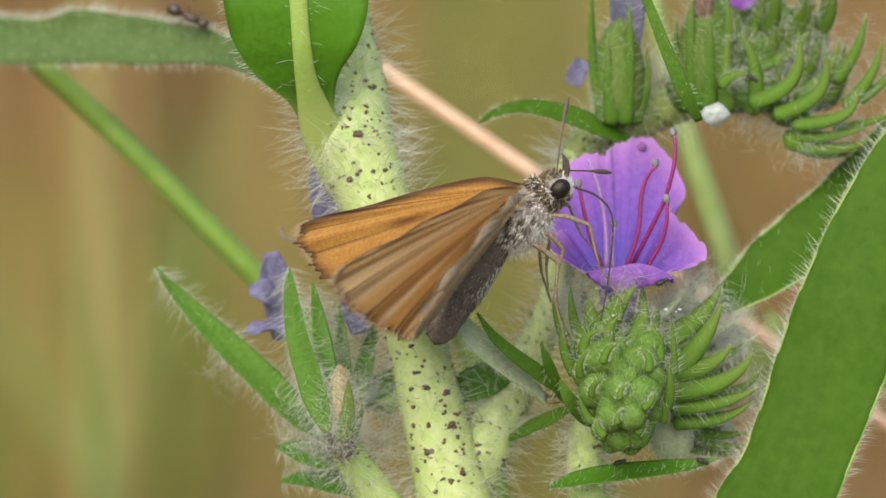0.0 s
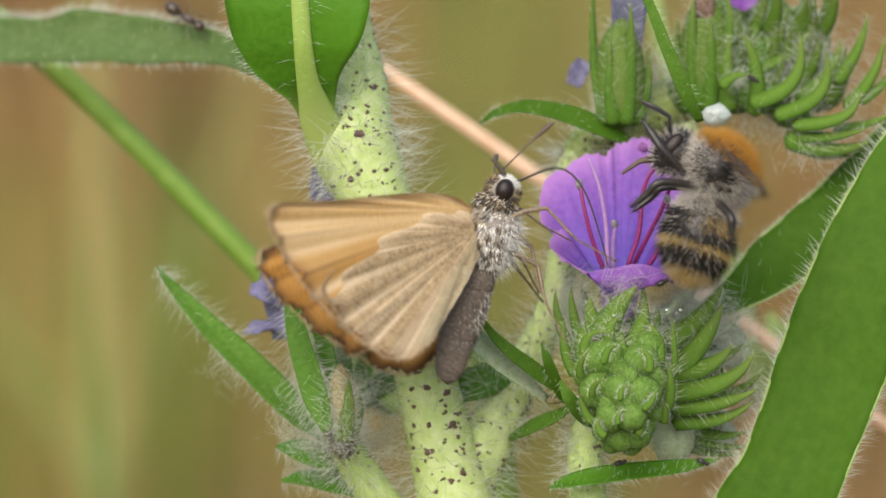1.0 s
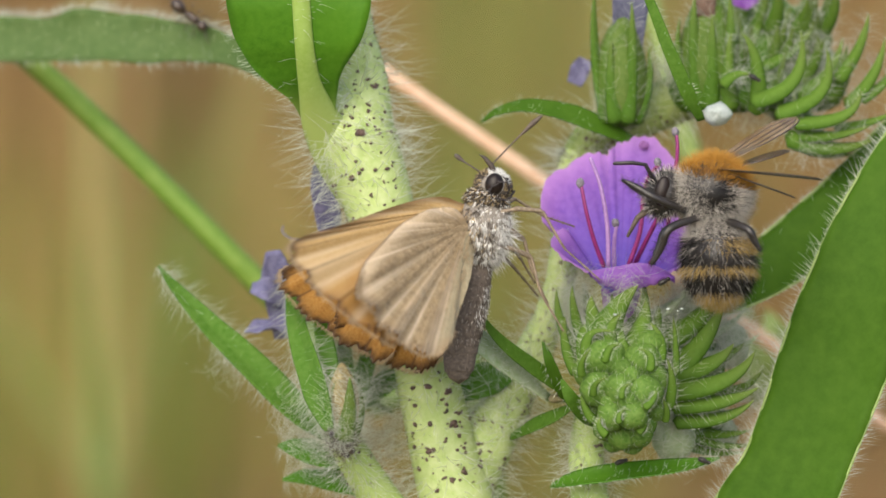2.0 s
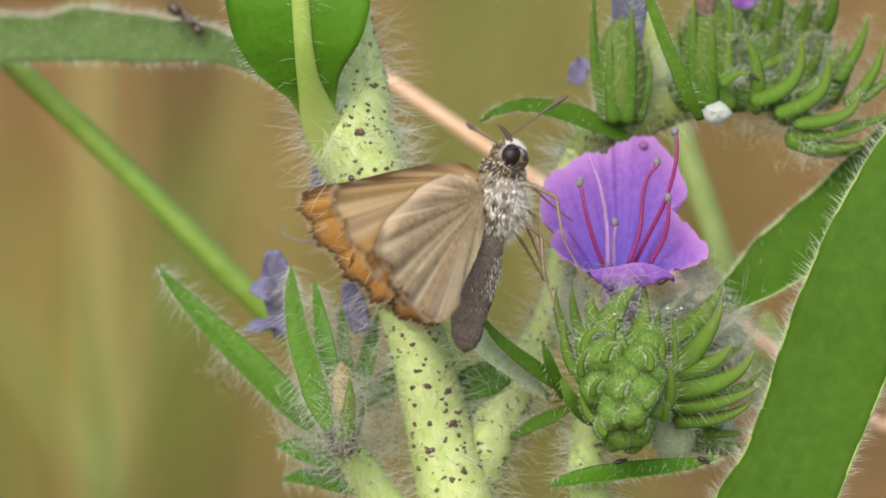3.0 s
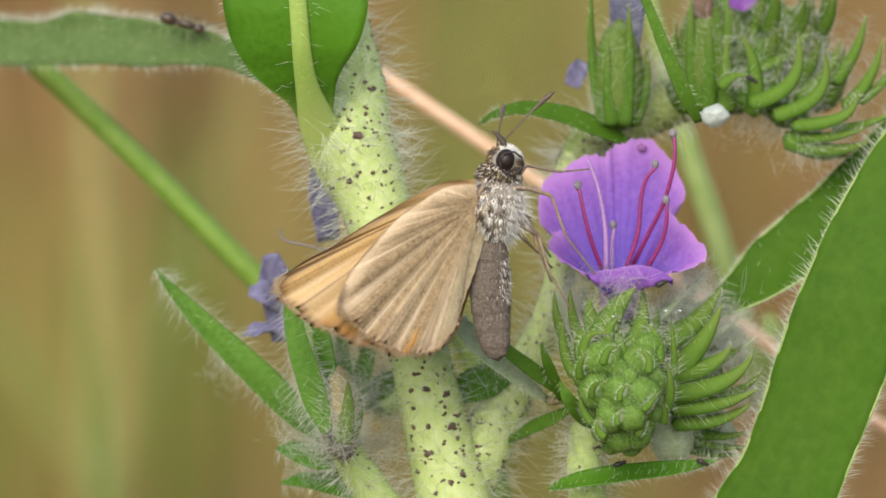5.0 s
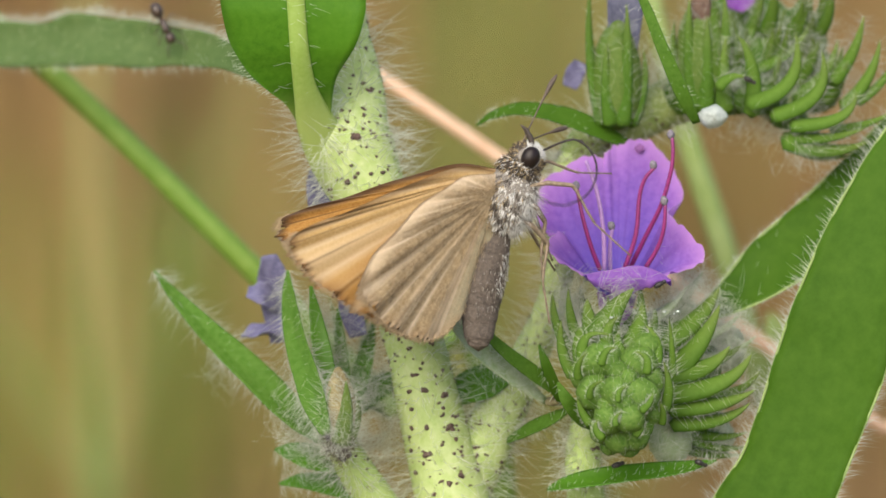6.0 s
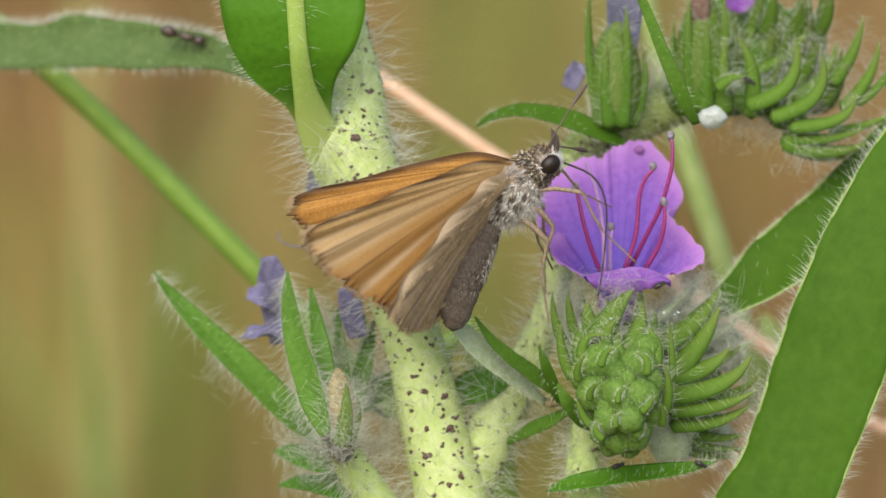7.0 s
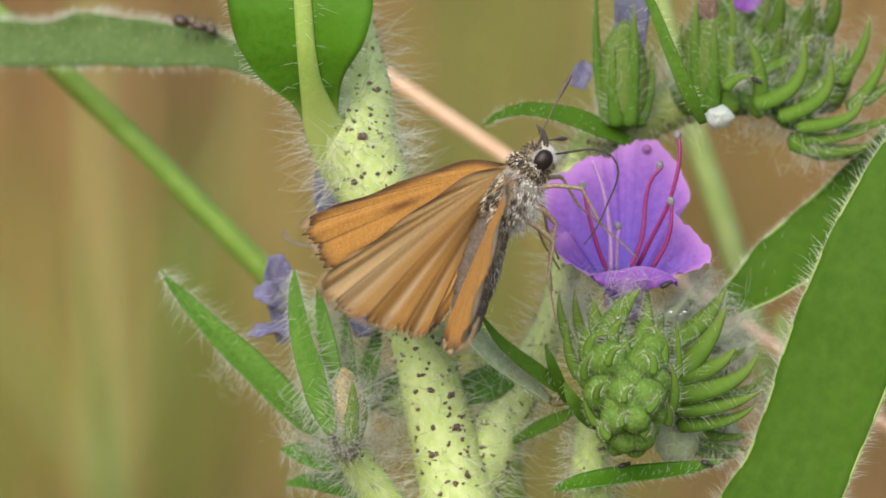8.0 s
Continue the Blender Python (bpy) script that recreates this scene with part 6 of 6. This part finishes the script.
    left_hind = [(0.0, -79.6, -9.3, 2.3), (0.5, -79.6, -9.3, 2.3), (0.6, -10.5, -12.8, -12.5), (0.7, -8.7, -11.4, -12.4), (0.8, -3.8, -7.8, -2.7),
        (0.9, 11.5, -16.1, -7.5), (1.0, -9.3, -1.8, -4.5), (1.2, -21.9, -3.9, -16.1), (1.5, -18.7, -3.2, -13.0), (1.7, -16.7, -5.0, -10.8),
        (2.8, -25.8, -5.9, -19.7), (3.0, -25.9, -3.2, -20.5), (3.5, -36.9, -1.6, -0.7), (4.0, -32.6, -4.1, -7.8), (4.5, -27.8, -3.5, 2.5),
        (4.7, -26.7, -1.2, 1.6), (5.8, -12.7, -15.6, 5.7), (6.0, -26.3, -11.9, 6.9), (6.5, -48.4, -12.7, 17.7), (7.0, -36.0, -26.0, 14.0),
        (7.5, -78.9, -8.7, 4.7), (8.0, -82.1, -11.6, 13.3)]
    times = [r[0] for r in poses]

    def between(rows, t):
        return [float(np.interp(t, [r[0] for r in rows], [r[i] for r in rows])) for i in range(1, len(rows[0]))]

    def stand(t):
        a, b, rx, ry, rz = between(poses, t)
        return at(a, b, -8, pose(0, 0, 0, rx, ry, rz))

    walk(butterfly, [(t, stand(t)) for t in times])
    walk(abdomen, [(t, pose(-0.002, 0, -0.0002, 0, g, 0)) for t, g in bend])
    for key, rows in (("rf", right_fore), ("rh", right_hind), ("lf", left_fore), ("lh", left_hind)):
        hinge = wings[key].location.copy()
        walk(wings[key], [(t, Matrix.Translation(hinge) @ pose(0, 0, 0, *turn)) for t, *turn in rows])

    def aim(t, root, place, size):
        """A limb of that length (mm) from root (in the butterfly's space) towards a grid place; what is left over of its length goes towards the viewer."""
        m = stand(t)
        goal = m.inverted() @ spot(*place)
        return Matrix.Translation(root) @ turn_about(goal - root)

    feet = {
        "front_near": [(0.0, 1085, 512, -7), (0.5, 1088, 512, -7), (0.8, 1085, 510, -7), (1.0, 1040, 440, -7), (1.5, 1075, 488, -7), (2.8, 980, 490, -9), (3.5, 1066, 362, -7), (4.0, 1010, 350, -8), (4.5, 1045, 490, -8), (4.7, 1030, 480, -8), (5.8, 1150, 465, -8), (6.5, 1145, 468, -8), (8.0, 1148, 468, -8)],
        "front_far": [(0.0, 1060, 450, -2), (0.8, 1060, 450, -2), (1.0, 1000, 420, -2), (1.5, 1020, 430, -2), (2.8, 1000, 380, -2), (3.5, 1010, 400, -2), (4.5, 1000, 420, -2), (4.7, 1015, 350, -2), (5.8, 1110, 300, -2), (6.5, 1100, 300, -2), (7.5, 1080, 420, -2), (8.0, 1085, 410, -2)],
        "middle_near": [(0.0, 1000, 600, -6), (0.8, 998, 598, -6), (1.5, 1000, 595, -6), (2.8, 1000, 595, -6), (3.5, 985, 520, -6), (4.5, 1000, 510, -6), (5.8, 980, 585, -6), (8.0, 982, 560, -6)],
        "middle_far": [(0.0, 985, 590, -1), (0.8, 975, 560, -1), (1.5, 970, 545, -1), (2.8, 967, 545, -1), (3.5, 1015, 475, -1), (4.5, 1000, 490, -1), (5.8, 1000, 495, -1), (8.0, 1003, 490, -1)],
        "hind_near": [(0.0, 1002, 600, -7), (0.8, 1000, 600, -7), (1.5, 1003, 598, -7), (2.8, 1000, 596, -7), (3.5, 990, 530, -7), (4.5, 1005, 500, -7), (5.8, 985, 590, -7), (8.0, 988, 590, -7)],
        "hind_far": [(0.0, 990, 560, 0), (1.5, 968, 545, 0), (2.8, 965, 548, 0), (3.5, 1010, 476, 0), (4.5, 990, 495, 0), (5.8, 1000, 490, 0), (8.0, 1000, 490, 0)]}
    for key, rows in feet.items():
        size, hip = LEGS[key]
        root = Vector(hip) / 1000
        walk(legs[key], [(t, aim(t, root, between(rows, t), size)) for t in times])
    tips = {
        "near": [(0.0, 1003, 198, -7), (0.5, 1015, 200, -7), (0.7, 1005, 200, -7), (0.8, 1045, 250, -7), (0.9, 985, 230, -8), (1.0, 960, 232, -8), (1.2, 943, 208, -8), (1.5, 970, 205, -8), (1.7, 975, 200, -8), (2.8, 942, 204, -8), (3.0, 1013, 162, -8), (3.5, 1022, 130, -8), (4.0, 1043, 132, -8), (4.5, 972, 170, -9),
                 (4.7, 958, 178, -9), (5.8, 990, 149, -7), (6.0, 984, 140, -7), (6.5, 993, 140, -7), (7.0, 1030, 165, -7), (7.5, 1034, 142, -7), (8.0, 1005, 125, -7)],
        "far": [(0.0, 1100, 303, -3), (0.5, 1085, 285, -3), (0.8, 1040, 265, -3), (0.9, 908, 232, 0), (1.0, 880, 255, 0), (1.2, 794, 256, 0), (1.5, 790, 258, 0), (1.7, 798, 254, 0), (2.8, 714, 280, 0), (3.0, 790, 200, 0), (3.5, 888, 140, -1), (4.0, 929, 132, -1), (4.5, 910, 150, -2),
                (4.7, 874, 162, -2), (5.8, 1022, 221, -1), (6.0, 1047, 205, -1), (6.5, 1030, 212, -1), (7.0, 1080, 262, -1), (7.5, 1043, 250, -1), (8.0, 1015, 235, -1)]}
    for key, rows in tips.items():
        root = feelers[key].location.copy()
        walk(feelers[key], [(t, aim(t, root, between(rows, t), 5.75)) for t in times])

    # the proboscis: the bearing of each of its pieces in the grid's plane, unrolled for the flower and rolled up in between
    def bearings(way, curl):
        """Bearings along a polyline of grid places, then turning by curl degrees a piece."""
        p = np.array(glide(way, 60)) * 0.04
        step = np.concatenate([[0], np.cumsum(np.linalg.norm(np.diff(p, axis=0), axis=1))])
        out, last = [], None
        for i in range(PIECES):
            if (i + 1) * PIECE <= step[-1]:
                q = [np.array([np.interp(s, step, p[:, k]) for k in (0, 1)]) for s in (i * PIECE, (i + 1) * PIECE)]
                last = math.degrees(math.atan2(-(q[1] - q[0])[1], (q[1] - q[0])[0]))
                if out:
                    while last - out[-1] > 180:
                        last -= 360
                    while last - out[-1] < -180:
                        last += 360
            else:
                last = (out[-1] if out else 0) + curl
            out.append(last)
        return out

    roll = [-45 - 44 * i for i in range(PIECES)]
    shapes = [(0.0, bearings([(1028, 345), (1075, 362), (1102, 400), (1098, 480)], -1)), (0.5, bearings([(1030, 330), (1090, 332), (1128, 360), (1110, 470)], -1)), (0.8, bearings([(1000, 325), (1075, 350), (1105, 400), (1110, 470)], -1)), (0.9, bearings([(965, 325), (1045, 325), (1080, 380), (1095, 470)], -1)),
              (1.0, bearings([(935, 318), (1010, 292), (1055, 330), (1090, 430)], -2)), (1.1, bearings([(905, 318), (930, 250), (1010, 240), (1060, 330)], -18)), (1.2, bearings([(866, 302), (853, 240), (880, 208), (960, 218), (1010, 258)], -42)), (1.35, bearings([(866, 300), (862, 250), (900, 215)], -34)),
              (1.5, bearings([(908, 322), (878, 300), (868, 255), (885, 230), (905, 232), (916, 262), (905, 290), (888, 280), (885, 262), (895, 252)], -60)), (1.7, roll), (5.25, roll), (5.8, [70 - 32 * i for i in range(PIECES)]), (6.0, bearings([(980, 290), (1040, 268), (1075, 290)], -14)), (6.25, bearings([(985, 275), (1060, 275), (1090, 320)], -5)), (6.5, bearings([(995, 266), (1060, 278), (1092, 310), (1090, 470)], -1)),
              (7.0, bearings([(1012, 292), (1070, 320), (1092, 370), (1090, 450)], -1)), (7.5, bearings([(1008, 292), (1070, 270), (1108, 250), (1100, 400)], -1)), (8.0, bearings([(1006, 256), (1090, 248), (1122, 285), (1095, 360)], -4))]
    steps = sorted({round(f / 30, 4) for f in range(0, 52, 2)} | {2.4, 3.2, 4.0, 4.7, 5.2, 5.3, 5.4} | {round(f / 30, 4) for f in range(165, 241, 2)} | {8.0})
    mouth = Vector((3.95, 0, -0.95)) / 1000
    trail = [[] for _ in tongue]
    for t in steps:
        angles = [float(np.interp(t, [s[0] for s in shapes], [s[1][i] for s in shapes])) for i in range(PIECES)]
        m = stand(t)
        p = m @ mouth
        for i, a in enumerate(angles):
            tilt = GRID_TURN @ pose(0, -0.0001 * i, 0, 0, -a, 0)
            trail[i].append((t, m.inverted() @ (Matrix.Translation(p) @ tilt)))
            p = p + (tilt.to_3x3() @ Vector((1, 0, 0))) * (PIECE / 1000)
    for ob, rows in zip(tongue, trail):
        walk(ob, rows)

    # the bumblebee: time, place, lean in the grid's plane, turn to the viewer
    path = [(0.0, -900, -500, -6, 0, 0), (0.3, 250, -270, -12, 0, 150), (0.4, 430, -100, -12, 0, 150), (0.5, 570, -58, -12, 0, 130), (0.6, 1222, 108, -7, -8, 40), (0.7, 1192, 158, -7, -6, 20), (0.8, 1246, 285, -8, 30, 20), (0.9, 1254, 290, -8, 38, 10), (1.0, 1272, 300, -8, 40, 5), (1.1, 1290, 292, -8, 36, 0),
            (1.2, 1300, 284, -8, 32, 0), (1.3, 1272, 296, -8, 28, 0), (1.4, 1270, 330, -8, 22, 0), (1.5, 1272, 344, -8, 18, 0), (1.7, 1258, 340, -8, 14, 0), (2.0, 1260, 340, -8, 14, 0), (2.2, 1300, 250, -10, 5, 20), (2.5, 1650, 60, -14, 0, 60), (2.8, 2300, -300, -18, 0, 60), (8.0, 2600, -600, -18, 0, 60)]
    base = pose(0, 0, 0, 0, 0, 180)
    walk(bee, [(t, at(a, b, d, pose(0, 0, 0, 0, lean, 0) @ pose(0, 0, 0, 0, 0, -yaw) @ base)) for t, a, b, d, lean, yaw in path])
    walk(b_abdomen, [(t, pose(-0.0012, 0, -0.0018, 0, g, 0) @ pose(0.0012, 0, 0.0018)) for t, g in [(0.0, 45), (0.6, 45), (0.7, 50), (0.8, 22), (1.0, 8), (1.5, 0), (2.0, 0), (2.3, 40), (8.0, 40)]])
    for key, ob in bee_wings.items():
        s, small = (1 if "near" in key else -1), "small" in key
        root = ob.location.copy()
        rows = []
        for f in range(0, 42):
            beat = 38 * (1 if f % 2 else -1) if f < 39 else 0
            rows.append((f / 30, Matrix.Translation(root) @ pose(0, 0, 0, 0, 0, s * (112 + (14 if small else 0))) @ pose(0, 0, 0, 0, -28 - beat, 0)))
        rest = {"near": (168, -8), "far": (148, -40), "near_small": (172, 6), "far_small": (156, -30)}[key]
        still = Matrix.Translation(root) @ pose(0, 0, 0, 0, 0, s * rest[0]) @ pose(0, 0, 0, 0, rest[1], 0)
        rows += [(1.45, still), (2.0, still), (2.15, rows[0][1]), (8.0, rows[0][1])]
        walk(ob, rows)

    # the ant, the fly, the swaying stalks and the style that the proboscis brushes
    strides = [(0.0, 314, 15, 361, 38), (0.5, 313, 15, 348, 38), (1.0, 310, 15, 350, 42), (1.5, 317, 12, 357, 42), (3.0, 311, 17, 349, 52), (3.5, 311, 22, 348, 50), (4.0, 308, 20, 345, 40),
               (4.5, 307, 25, 352, 40), (5.8, 291, 25, 341, 50), (6.0, 287, 14, 307, 55), (6.5, 300, 22, 345, 65), (7.0, 312, 46, 357, 60), (7.5, 306, 30, 356, 55), (8.0, 318, 30, 368, 45)]
    walk(ant, [(t, at((a + c) / 2, (b + d) / 2 + 4, 11.5, pose(0, 0, 0, 75, 0, 0) @ pose(0, 0, 0, 0, 0, math.degrees(math.atan2(b - d, c - a))))) for t, a, b, c, d in strides])
    walk(fly, [(t, at(a, b, d, pose(0, 0, 0, 0, r, 0))) for t, a, b, d, r in [(0.0, -500, 260, 10, 0), (0.3, 60, 180, 8, 0), (0.4, 262, 142, 8, 0), (0.5, 160, 80, 8, -20), (0.7, -400, -80, 8, -20), (4.3, -500, 280, 8, 0), (4.5, -4, 325, 8, 0), (4.6, 68, 345, 8, 10), (4.7, 296, 500, 8, 20), (4.9, 620, 1000, 8, 20), (5.2, 300, 1300, 8, 0), (5.5, -600, 500, 8, 0), (5.8, 62, 410, 8, 0), (5.9, -60, 380, 8, -10), (6.1, -700, 300, 8, -10), (8.0, -900, 300, 8, 0)]])
    for ob, rows in ((green_stalk, [(0.0, 45), (0.5, 52), (1.0, 58), (1.5, 50), (2.2, 20), (3.0, -6), (3.5, 0), (4.0, 6), (4.5, 32), (5.2, 45), (6.0, 58), (6.5, 64), (7.0, 62), (7.5, 62), (8.0, 64)]),
                     (pale_stalk, [(0.0, 14), (1.0, 14), (2.2, 4), (3.5, 0), (4.5, 4), (5.5, 16), (6.0, 20), (6.5, 22), (7.0, 8), (7.5, 12), (8.0, 24)]),
                     (dry_stalk, [(0.0, 18), (1.0, 16), (2.2, 6), (3.0, -2), (3.5, 0), (4.5, 10), (6.0, 8), (7.0, 6), (8.0, 10)])):
        x, y, z = ob.location
        walk(ob, [(t, pose(x, y, z, 0, math.degrees(k * GRID / 0.42), 0)) for t, k in rows])


motions()
